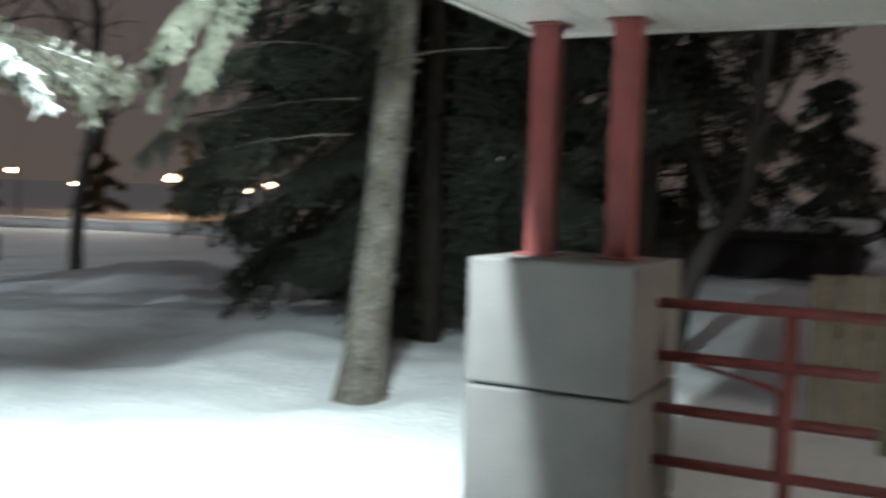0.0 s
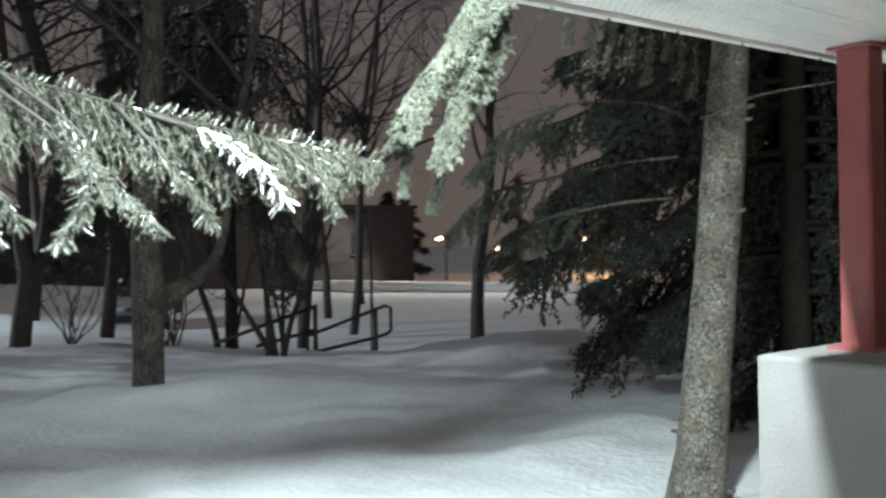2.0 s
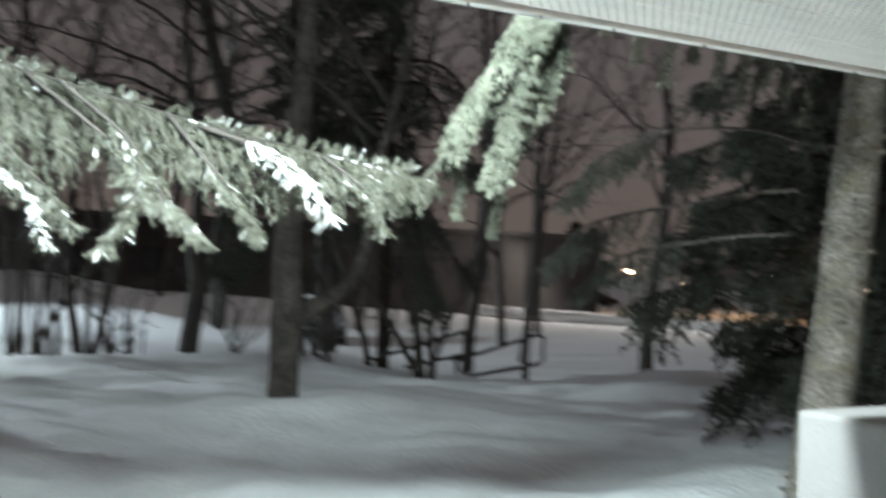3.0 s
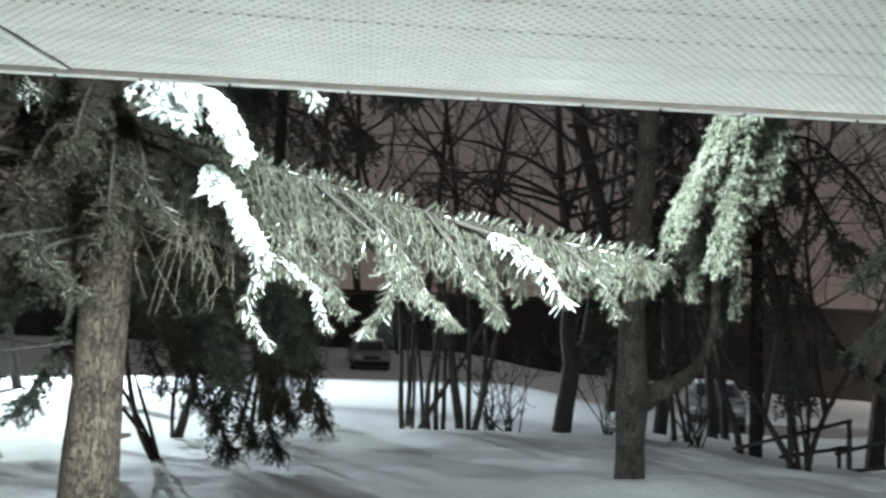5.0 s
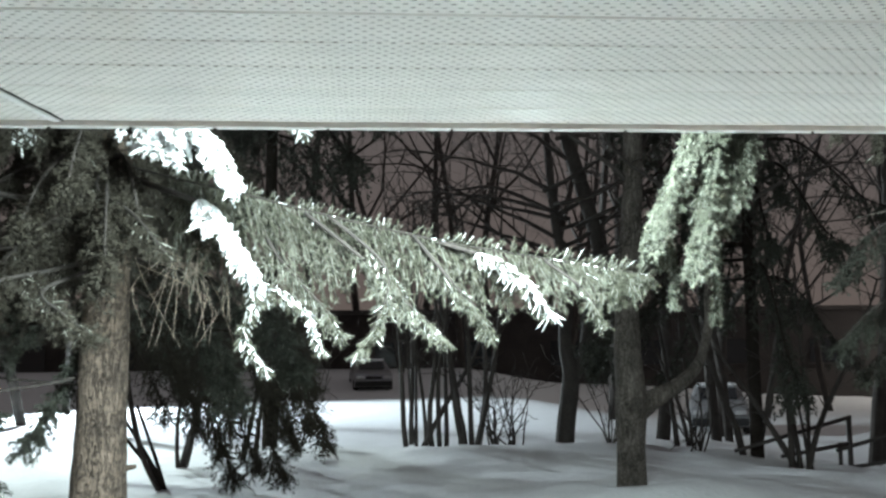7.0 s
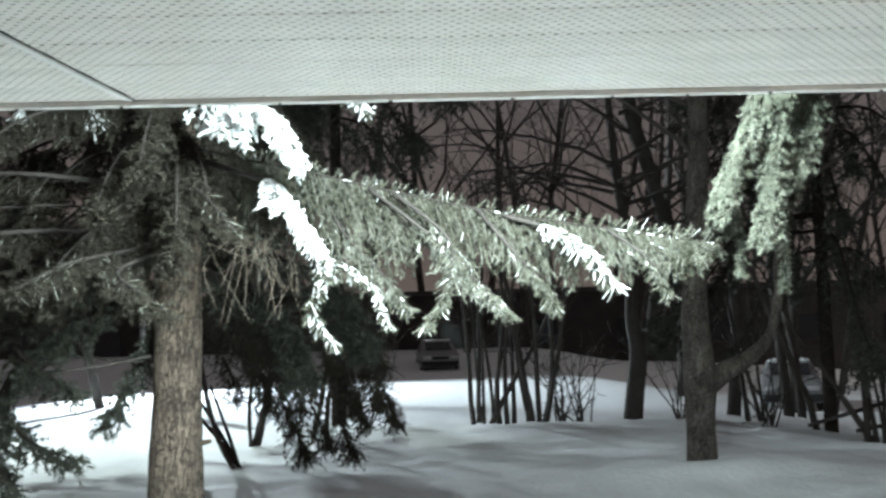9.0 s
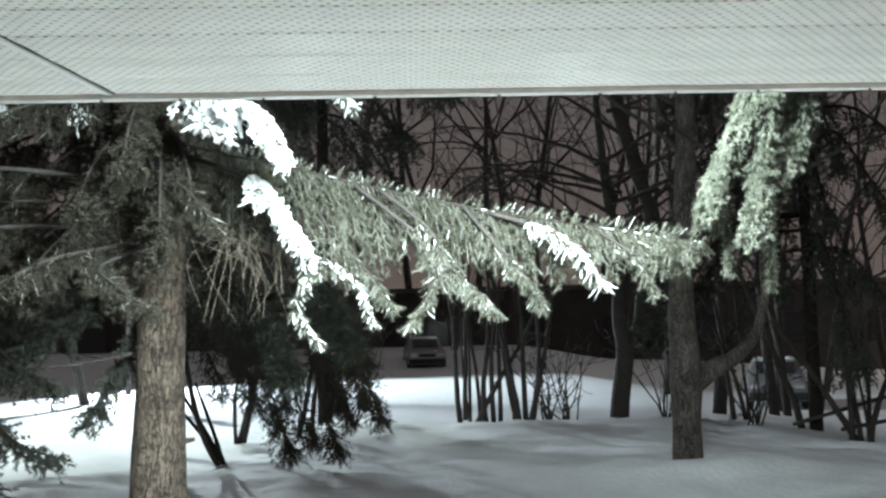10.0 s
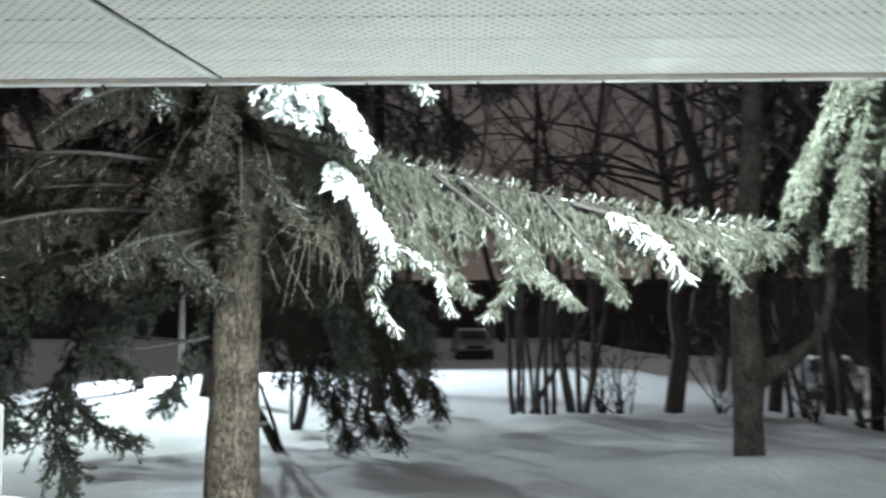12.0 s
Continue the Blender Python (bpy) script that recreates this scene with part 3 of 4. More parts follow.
branch(spruce, [(-0.33, 4.62, 2.62), (0.0, 4.4, 2.50), (0.311, 4.2, 2.40), (0.77, 4.08, 2.265), (1.228, 3.9, 2.14), (1.651, 3.72, 2.045), (1.93, 3.62, 1.985)], rng,
       (0.62, 0.12), 0.76, 0.018, 0.062, 0.026, 0.16, 0.004, snow=0.004, pad=0.003, upright=0.75, rime=0.7, rime_r=0.0015, crest=0.22, label="long rimed bough", **RIME)
FINGER = dict(rime=0.9, rime_r=0.0018, **RIME)
branch(spruce, [(0.6, 4.1, 2.30), (0.85, 3.95, 2.08), (1.02, 3.87, 1.90), (1.17, 3.85, 1.755)], rng, (0.24, 0.06), 0.5, 0.024, 0.055, 0.020, 0.3, 0.007, snow=0.12, pad=0.0030, **FINGER)
branch(spruce, [(0.7, 4.05, 2.28), (0.93, 3.9, 2.05), (0.91, 3.86, 1.86), (0.82, 3.85, 1.71)], rng, (0.20, 0.06), 0.45, 0.024, 0.055, 0.020, 0.2, 0.007, snow=0.12, pad=0.0030, **FINGER)
branch(spruce, [(0.35, 4.2, 2.36), (0.5, 4.1, 2.10), (0.66, 4.04, 1.92), (0.75, 4.0, 1.80)], rng, (0.20, 0.06), 0.5, 0.03, 0.07, 0.026, 0.3, 0.008, snow=0.10, pad=0.0028, **FINGER)
branch(spruce, [(1.15, 3.92, 2.15), (1.36, 3.76, 2.06), (1.47, 3.70, 1.97), (1.56, 3.70, 1.85)], rng, (0.12, 0.06), 0.45, 0.03, 0.06, 0.026, 0.25, 0.008, snow=0.5, pad=0.006, heavy=0.16, rime=0.6, rime_r=0.0018, **RIME)
branch(spruce, [(1.05, 3.95, 2.18), (1.18, 3.85, 2.0), (1.28, 3.82, 1.88), (1.34, 3.82, 1.78)], rng, (0.15, 0.05), 0.5, 0.03, 0.06, 0.026, 0.2, 0.007, snow=0.06, pad=0.0026, **FINGER)
branch(spruce, [(1.55, 3.76, 2.06), (1.66, 3.68, 1.96), (1.72, 3.66, 1.88), (1.75, 3.66, 1.81)], rng, (0.10, 0.04), 0.5, 0.03, 0.05, 0.026, 0.2, 0.006, snow=0.10, pad=0.0028, **FINGER)
HEAVY = dict(dense=700, needle=0.016, width=0.0034, mat=M_RIME, snow=0.8, pad=0.0095, heavy=0.42, rime=0.3, rime_r=0.0018)
branch(spruce, [(-0.30, 4.6, 2.85), (-0.05, 4.1, 2.70), (0.20, 3.92, 2.60), (0.29, 3.86, 2.50), (0.33, 3.84, 2.40)], rng, (0.20, 0.12), 0.5, 0.032, 0.055, 0.028, 0.2, 0.012, label="snow-laden bough", **HEAVY)
branch(spruce, [(-0.28, 4.6, 2.75), (-0.12, 4.2, 2.66), (0.02, 4.0, 2.58), (0.10, 3.92, 2.50)], rng, (0.15, 0.08), 0.4, 0.035, 0.055, 0.028, 0.35, 0.012, label="snow-laden bough", **HEAVY)
branch(spruce, [(-0.28, 4.6, 2.55), (0.05, 4.25, 2.40), (0.22, 4.03, 2.30), (0.33, 3.96, 2.16), (0.42, 3.94, 2.02)], rng, (0.13, 0.11), 0.5, 0.030, 0.055, 0.028, 0.42, 0.012, label="snow-laden bough", **HEAVY)
branch(spruce, [(0.36, 3.97, 2.12), (0.41, 3.95, 1.95), (0.37, 3.95, 1.80), (0.45, 3.97, 1.65)], rng, (0.10, 0.05), 0.5, 0.035, 0.05, 0.028, 0.0, 0.008, dense=900, needle=0.016, width=0.0034, mat=M_RIME, snow=0.5, pad=0.0055, heavy=0.12, rime=0.6, rime_r=0.0018)
branch(spruce, [(0.40, 3.98, 2.00), (0.52, 4.0, 1.96), (0.62, 4.0, 1.87), (0.68, 3.98, 1.72)], rng, (0.12, 0.05), 0.5, 0.035, 0.05, 0.028, 0.0, 0.008, dense=900, needle=0.016, width=0.0034, mat=M_RIME, snow=0.5, pad=0.0055, heavy=0.12, rime=0.6, rime_r=0.0018)
for line in ([(-0.25, 4.8, 3.3), (0.25, 4.65, 3.05), (0.48, 4.55, 2.86), (0.58, 4.5, 2.74)], [(-0.4, 4.6, 3.2), (-0.55, 4.4, 2.95), (-0.62, 4.3, 2.74), (-0.6, 4.25, 2.66)], [(-0.4, 4.6, 3.1), (-0.75, 4.4, 2.95), (-0.9, 4.25, 2.76), (-0.92, 4.2, 2.66)]):
    branch(spruce, line, rng, (0.10, 0.07), 0.5, 0.05, 0.06, 0.045, 0.4, 0.008, dense=500, needle=0.017, width=0.0036, mat=M_RIME, snow=0.4, pad=0.010, heavy=0.15, rime=0.4)
BROWN_BOUGH = dict(dense=420, needle=0.020, width=0.0036, mat=M_BROWN)
branch(spruce, [(-0.35, 4.58, 2.6), (-0.30, 4.3, 2.43), (-0.11, 4.1, 2.30), (0.07, 3.9, 2.11)], rng, (0.22, 0.08), 0.5, 0.05, 0.08, 0.045, 0.2, 0.008, rime=0.16, rime_r=0.0026, **BROWN_BOUGH)
branch(spruce, [(-0.36, 4.55, 2.15), (-0.48, 4.3, 2.08), (-0.516, 3.7, 1.98), (-0.62, 3.45, 1.87)], rng, (0.22, 0.08), 0.4, 0.05, 0.08, 0.045, 0.25, 0.01, rime=0.16, rime_r=0.0026, **BROWN_BOUGH)
branch(spruce, [(-0.40, 4.55, 2.10), (-0.396, 3.9, 1.96), (-0.25, 3.68, 1.86), (-0.118, 3.55, 1.785)], rng, (0.14, 0.06), 0.4, 0.05, 0.08, 0.045, 0.25, 0.008, rime=0.16, rime_r=0.0026, **BROWN_BOUGH)
branch(spruce, [(-0.40, 4.6, 2.2), (-0.9, 4.1, 2.15), (-1.15, 3.7, 2.03), (-1.3, 3.5, 1.9)], rng, (0.3, 0.1), 0.45, 0.05, 0.09, 0.045, 0.25, 0.012, rime=0.16, rime_r=0.0026, **BROWN_BOUGH)
branch(spruce, [(-0.4, 4.65, 2.4), (-1.0, 4.2, 2.42), (-1.5, 3.8, 2.25), (-1.9, 3.6, 2.0)], rng, (0.35, 0.1), 0.5, 0.05, 0.09, 0.045, 0.25, 0.012, rime=0.16, rime_r=0.0026, **BROWN_BOUGH)
branch(spruce, [(-0.38, 4.6, 2.75), (-0.6, 4.2, 2.72), (-0.75, 3.9, 2.6), (-0.85, 3.7, 2.45)], rng, (0.3, 0.1), 0.55, 0.05, 0.09, 0.045, 0.2, 0.012, rime=0.16, rime_r=0.0026, **BROWN_BOUGH)
# low dark boughs beside the trunk
LOW = dict(dense=420, needle=0.022, width=0.005, mat=M_GREEN)
for line, s in (([(-0.45, 4.75, 1.95), (-0.95, 4.6, 1.72), (-1.13, 4.45, 1.35), (-1.02, 4.4, 1.0)], (0.40, 0.18)),
                ([(-0.45, 4.75, 2.05), (-1.2, 4.6, 1.85), (-1.38, 4.45, 1.5), (-1.32, 4.4, 1.2)], (0.42, 0.18)),
                ([(-0.45, 4.8, 2.1), (-1.3, 4.8, 1.9), (-1.7, 4.6, 1.6), (-1.8, 4.5, 1.4)], (0.4, 0.15)),
                ([(-1.12, 4.45, 1.42), (-1.0, 4.42, 1.30), (-0.88, 4.4, 1.22), (-0.74, 4.4, 1.17)], (0.18, 0.08)),
                ([(-1.05, 4.5, 1.66), (-0.95, 4.45, 1.58), (-0.85, 4.42, 1.53), (-0.76, 4.4, 1.48)], (0.2, 0.09)),
                ([(-0.42, 4.8, 1.85), (-0.53, 4.82, 1.66), (-0.64, 4.8, 1.46), (-0.73, 4.8, 1.30)], (0.22, 0.1)),
                ([(-0.3, 4.8, 2.05), (-0.05, 5.2, 1.9), (0.1, 5.4, 1.65), (0.12, 5.5, 1.45)], (0.35, 0.12)),
                ([(-0.3, 4.8, 2.2), (0.2, 5.3, 2.05), (0.4, 5.6, 1.8), (0.45, 5.8, 1.6)], (0.4, 0.12))):
    branch(spruce, line, rng, s, 0.32, 0.04, 0.11, 0.04, 0.12, 0.012, wood=M_SHADEBARK, **LOW)
for l in ([(-0.45, 4.75, 1.58), (-0.7, 4.78, 1.60), (-1.02, 4.8, 1.64)], [(-0.45, 4.72, 1.62), (-0.72, 4.6, 1.57), (-0.98, 4.5, 1.55)], [(-0.42, 4.62, 2.22), (-0.75, 4.4, 2.30), (-1.25, 4.2, 2.26)]):
    tube_part("dead_limb", [[(q, 0.010 * (1 - 0.6 * k / 8)) for k, q in enumerate(smooth_line(l, 8))]], M_TWIG, spruce, 6)
# upper boughs round the trunk
for i in range(58):
    near = i % 5 < 2
    a = radians(rng.uniform(185, 300)) if near else radians(rng.uniform(60, 200))
    z = (2.25 + 1.3 * rng.random()) if near else 1.95 + 2.4 * (i + rng.random()) / 58
    reach = rng.uniform(0.45, 0.85) if near else rng.uniform(0.8, 1.8)
    d = Vector((math.cos(a), math.sin(a), 0))
    o = Vector((-0.36, 4.7, z))
    branch(spruce, [o, o + d * reach * 0.45 + Vector((0, 0, -0.02)), o + d * reach * 0.8 + Vector((0, 0, -0.2)), o + d * reach + Vector((0, 0, -0.4))], rng,
           (0.40, 0.12), 0.72, 0.062, 0.12, 0.062, 0.10, 0.010, dense=230, needle=0.026, width=0.0062, mat=M_BROWN, rime=0.015, rime_r=0.0045)
# a fan of dead twigs
dead = []
for i in range(30):
    s = Vector((0.03 + rng.normal(0, 0.05), 4.25, 2.12)) + Vector(rng.normal(0, 0.03, 3))
    e = Vector((rng.uniform(-0.05, 0.32), rng.uniform(3.95, 4.15), rng.uniform(1.73, 2.06)))
    m = s.lerp(e, 0.5) + Vector((0.06 + rng.normal(0, 0.05), rng.normal(0, 0.04), 0.06 + rng.normal(0, 0.05)))
    dead.append([(q, 0.0019 * (1 - 0.5 * k / 6)) for k, q in enumerate(smooth_line([s, m, e], 6))])
tagged(tube_part("dry_spray", dead, M_DEAD, spruce, 4, "fan of dry brown twigs"), kind="stuff")

# ---- the pale-barked spruce beside the pillar, and its hanging bough ----
pale = thing("spruce", "bare pale-barked spruce trunk with one hanging rimed bough", "spruce tree", (0, 0, 0))
trunk_part(pale, [((4.15, 3.92, 0.1), 0.19), ((4.21, 3.91, 0.55), 0.135), ((4.30, 3.90, 1.2), 0.122), ((4.46, 3.90, 2.2), 0.115), ((4.56, 3.90, 3.2), 0.10), ((4.76, 3.90, 7), 0.04)], M_GREYBARK, rng, 44)
HANG = dict(dense=1000, needle=0.0125, width=0.0028, mat=M_PALE)
branch(pale, [(4.4, 4.0, 4.6), (3.4, 3.4, 3.7), (2.6, 3.1, 3.05), (2.25, 3.05, 2.78), (2.08, 3.08, 2.60), (2.03, 3.15, 2.48)], rng, (0.20, 0.12), 0.9, 0.026, 0.06, 0.03, 0.74, 0.010, label="hanging rimed bough", rime=0.2, rime_r=0.0024, **HANG)
for line, fat in (([(1.98, 3.12, 2.54), (1.92, 3.22, 2.36), (1.90, 3.36, 2.12)], 0.10), ([(2.10, 3.12, 2.62), (2.19, 3.24, 2.44), (2.20, 3.34, 2.30)], 0.10), ([(2.06, 3.10, 2.60), (2.11, 3.24, 2.42), (2.13, 3.30, 2.22)], 0.10),
                  ([(2.14, 3.14, 2.62), (2.16, 3.22, 2.40), (2.12, 3.32, 2.18)], 0.09), ([(2.00, 3.10, 2.56), (1.97, 3.2, 2.40), (1.94, 3.32, 2.22)], 0.10), ([(2.02, 3.12, 2.52), (1.93, 3.27, 2.30), (1.88, 3.38, 2.07)], 0.085), ([(2.02, 3.12, 2.50), (1.96, 3.35, 2.26), (1.95, 3.55, 2.03)], 0.08), ([(1.99, 3.15, 2.45), (1.89, 3.38, 2.22), (1.88, 3.5, 2.05)], 0.08),
                  ([(1.98, 3.2, 2.42), (1.89, 3.34, 2.24), (1.86, 3.44, 2.08)], 0.06), ([(2.03, 3.12, 2.52), (2.04, 3.25, 2.25), (2.03, 3.38, 1.97)], 0.085), ([(2.06, 3.15, 2.52), (2.08, 3.28, 2.25), (2.07, 3.38, 2.0)], 0.09),
                  ([(2.08, 3.15, 2.55), (2.13, 3.28, 2.32), (2.13, 3.38, 2.14)], 0.085), ([(2.03, 3.2, 2.40), (2.01, 3.32, 2.15), (2.0, 3.4, 1.98)], 0.06), ([(2.06, 3.15, 2.52), (2.09, 3.35, 2.2), (2.13, 3.5, 2.04)], 0.08),
                  ([(2.1, 3.15, 2.55), (2.17, 3.25, 2.37), (2.18, 3.32, 2.24)], 0.08), ([(2.10, 3.45, 2.12), (2.17, 3.58, 1.95), (2.19, 3.66, 1.83)], 0.04), ([(1.96, 3.5, 2.12), (2.0, 3.57, 2.0), (2.01, 3.6, 1.89)], 0.04)):
    branch(pale, line, rng, (fat, fat * 0.55), 0.92, 0.020, 0.05, 0.024, 0.0, 0.005, rime=0.5, rime_r=0.0016, **HANG)
for k in range(9):
    x, y = 2.28 + 0.17 * k, 3.1 + 0.05 * k
    branch(pale, [(x, y, 2.85 + 0.07 * k), (x + 0.02, y, 2.66), (x + 0.01, y + 0.02, 2.50 - 0.06 * (k % 3))], rng, (0.06, 0.03), 0.9, 0.03, 0.05, 0.03, 0.0, 0.005, dense=500, needle=0.016, width=0.0036, mat=M_BROWN, rime=0.1, rime_r=0.0024)
limbs = [[(4.12, 3.94, 2.36), (3.8, 4.0, 2.40), (3.44, 4.1, 2.37), (3.1, 4.3, 2.3)], [(4.05, 3.94, 1.90), (3.75, 4.1, 1.87), (3.34, 4.4, 1.765)], [(4.1, 3.94, 2.12), (3.95, 4.2, 2.10), (3.77, 4.6, 2.03)],
         [(4.25, 3.9, 2.33), (4.2, 3.5, 2.40), (4.15, 3.0, 2.40)], [(4.25, 3.94, 2.72), (3.8, 4.0, 2.65), (3.4, 4.1, 2.5)]]
for l in limbs:
    tube_part("limb", [[(q, 0.009 * (1 - 0.6 * k / 8)) for k, q in enumerate(smooth_line(l, 8))]], M_MAPLE, pale, 6)
for l in ([(3.44, 4.1, 2.37), (3.2, 4.3, 2.25), (3.05, 4.4, 2.05)], [(3.6, 4.2, 1.85), (3.34, 4.4, 1.75), (3.2, 4.5, 1.6)], [(3.8, 4.5, 2.05), (3.5, 4.8, 1.95), (3.3, 4.9, 1.75)]):
    branch(pale, l, rng, (0.3, 0.12), 0.6, 0.06, 0.10, 0.05, 0.1, 0.008, dense=330, needle=0.022, width=0.005, mat=M_GREEN)

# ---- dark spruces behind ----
conifer("spruce", "dark spruce with drooping boughs down to the snow", (6.05, 4.45, 0.3), 9.0, 0.10, 2.0, rng, 88, 0.3, M_GREEN, M_SHADEBARK, 270, 0.036, 0.0095, 0.085, 0.17, 0.62, (-110, 170), 4.4, 0.0, "dark spruces")
conifer("spruce", "dark broad spruce at the edge of the yard", (8.4, 5.6, 0.3), 11.0, 0.15, 2.7, rng, 80, 0.4, M_GREEN, M_SHADEBARK, 130, 0.05, 0.012, 0.12, 0.22, 0.75, (0, 360), 6.0, 0.0, "dark spruces")
conifer("spruce", "dark spruce behind the snow-laden boughs", (-2.05, 11.2, 0.3), 11.0, 0.07, 2.4, rng, 60, 2.35, M_GREEN, M_SHADEBARK, 170, 0.042, 0.010, 0.12, 0.2, 0.75, (0, 360), 7.0, 0.0, "dark spruces")
conifer("spruce", "dark high-crowned spruce behind the bank", (-0.6, 15.8, 0.1), 14.0, 0.11, 4.6, rng, 66, 5.1, M_GREEN, M_SHADEBARK, 80, 0.07, 0.018, 0.17, 0.3, 0.8, (0, 360), 11.0, 0.0, "dark spruces")
conifer("spruce", "dark spruce beside the parking lot", (5.95, 12.7, 0.2), 12.0, 0.08, 2.9, rng, 50, 2.4, M_GREEN, M_SHADEBARK, 110, 0.055, 0.014, 0.15, 0.24, 0.95, (0, 360), 8.0, 0.0, "dark spruces")
conifer("spruce", "dark spruce behind the pillar", (6.9, 2.95, 0.5), 10.0, 0.12, 1.7, rng, 46, 1.7, M_GREEN, M_SHADEBARK, 110, 0.05, 0.012, 0.13, 0.2, 0.7, (0, 360), 5.0, 0.015, "dark spruces", 1.0, 0.008)
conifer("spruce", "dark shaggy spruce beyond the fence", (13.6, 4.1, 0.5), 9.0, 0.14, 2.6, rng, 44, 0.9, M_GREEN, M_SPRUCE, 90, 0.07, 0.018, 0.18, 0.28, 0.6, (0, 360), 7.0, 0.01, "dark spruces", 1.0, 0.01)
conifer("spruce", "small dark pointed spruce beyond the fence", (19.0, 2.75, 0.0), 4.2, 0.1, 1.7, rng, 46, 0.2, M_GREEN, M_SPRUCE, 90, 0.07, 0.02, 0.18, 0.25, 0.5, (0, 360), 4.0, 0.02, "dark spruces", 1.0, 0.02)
conifer("spruce", "dark dense spruce beside the drive", (-8.6, 19.5, 0.3), 14.0, 0.14, 4.6, rng, 60, 3.6, M_GREEN, M_SHADEBARK, 90, 0.07, 0.018, 0.17, 0.3, 0.75, (0, 360), 10.0, 0.0, "dark spruces")
low_bough = thing("spruce", "young dark spruce leaning over the snow", "spruce tree", (-1.18, 10.5, height(-1.18, 10.5)))
trunk_part(low_bough, [((0.05, 0, -0.2), 0.035), ((-0.26, 0, 0.45), 0.03), ((-0.5, 0.2, 1.6), 0.025), ((-0.6, 0.3, 3), 0.012)], M_TWIG, rng, 0, 10)
for x, z in ((-0.95, 1.15), (-0.67, 1.02), (-0.50, 0.80), (-0.34, 0.56), (-0.12, 0.70), (0.09, 0.56), (0.20, 0.85), (0.34, 1.05), (0.52, 0.89), (-0.25, 1.2), (0.0, 1.35), (-0.8, 1.4), (-0.55, 1.3), (0.2, 1.35), (0.38, 1.4), (-0.4, 1.0), (0.1, 0.98), (-0.7, 1.15)):
    end = Vector((x + 1.18, -1.0 + 0.25 * math.sin(9 * x), z - 0.36))
    branch(low_bough, [(-0.45, 0.15, 1.5), end + Vector((-0.45, 0.35, max(0.75, 1.55 - end.z))), end + Vector((-0.16, 0.12, 0.36)), end], rng, (0.42, 0.20), 0.34, 0.07, 0.15, 0.06, 0.3, 0.010, dense=200, needle=0.030, width=0.0055, mat=M_BROWN, wood=M_SHADEBARK)
for lean in (0.12, 0.20, 0.27):
    tube_part("stem", [[((0.3 * lean, 0, -0.1), 0.024), ((-lean * 0.9, 0.05, 0.32), 0.021), ((-lean * 2.6, 0.1, 0.85), 0.014)]], M_SHADEBARK, low_bough, 8)
slant = thing("leaning_tree", "dark slender tree leaning beside the pillar", "tree", (5.9, 2.42, height(5.9, 2.42)))
tube_part("trunk", [[(q, 0.085 - 0.05 * k / 14) for k, q in enumerate(smooth_line([(0, 0, -0.1), (0.05, -0.05, 0.35), (0.1, -0.2, 0.8), (0.15, -0.42, 1.15), (0.2, -0.5, 1.9), (0.3, -0.6, 4)], 14))]], M_TWIG, slant, 10)
for l in ([(0.12, -0.3, 0.95), (0.3, -0.1, 1.25), (0.6, 0.1, 1.7)], [(0.17, -0.46, 1.5), (0.05, -0.7, 1.9), (0.1, -1.0, 2.5)], [(0.2, -0.5, 1.9), (0.4, -0.2, 2.4), (0.5, 0.1, 3.1)]):
    tube_part("limb", [[(q, 0.03 - 0.022 * k / 8) for k, q in enumerate(smooth_line(l, 8))]], M_TWIG, slant, 8)
for x, y, h, c in ((64, 68, 9, 3.0), (73, 66, 7, 2.4), (52, 72, 8, 2.5), (60, 80, 8, 2.6)):
    conifer("spruce", "distant dark spruce across the street", (x, y, -1.2), h, 0.2, c, rng, 22, 0.6, M_GREEN, M_SPRUCE, 10, 0.28, 0.08, 0.7, 0.7, 0.5, (0, 360), None, 0.0, "distant spruces")

# ---- the forked tree ----
fork = thing("forked_tree", "grey forked tree with a low upturned limb", "tree", (0, 0, 0))
trunk_part(fork, [((3.33, 9.2, 0.2), 0.15), ((3.335, 9.2, 0.8), 0.135), ((3.35, 9.2, 1.3), 0.155), ((3.33, 9.2, 2.0), 0.115), ((3.45, 9.2, 3.8), 0.09), ((3.5, 9.2, 8), 0.05)], M_MAPLE, rng, 4)
limb = smooth_line([(3.38, 9.2, 1.15), (3.60, 9.2, 1.30), (3.80, 9.2, 1.40), (4.02, 9.2, 1.62), (4.13, 9.2, 2.0), (4.15, 9.2, 2.4), (4.4, 9.2, 3.4), (4.7, 9.2, 5), (5.0, 9.2, 7)], 30)
tube_part("limb", [[(q, 0.115 - 0.062 * min(1, k / 12) - 0.02 * k / 30) for k, q in enumerate(limb)]], M_MAPLE, fork, 14, "upturned side limb")
up = []
for i in range(26):
    o = Vector((3.45, 9.2, rng.uniform(3.2, 7.5))) if i % 2 else limb[int(rng.integers(16, 30))]
    a = rng.uniform(0, 6.28)
    d = Vector((math.cos(a), math.sin(a) * 0.7, 0.75)).normalized()
    line = [(o, 0.028)]
    for k in range(7):
        d = (d + Vector(rng.normal(0, 0.16, 3))).normalized()
        o = o + d * 0.28
        line.append((o, 0.026 * (1 - k / 8)))
        if k > 1:
            e = d
            q, tw = o, [(o, 0.009)]
            e = (e + Vector(rng.normal(0, 0.7, 3))).normalized()
            for _ in range(4):
                e = (e + Vector(rng.normal(0, 0.2, 3))).normalized()
                q = q + e * 0.2
                tw.append((q, 0.005))
            up.append(tw)
    up.append(line)
tagged(tube_part("crown", up, M_TWIG, fork, 5), kind="stuff")

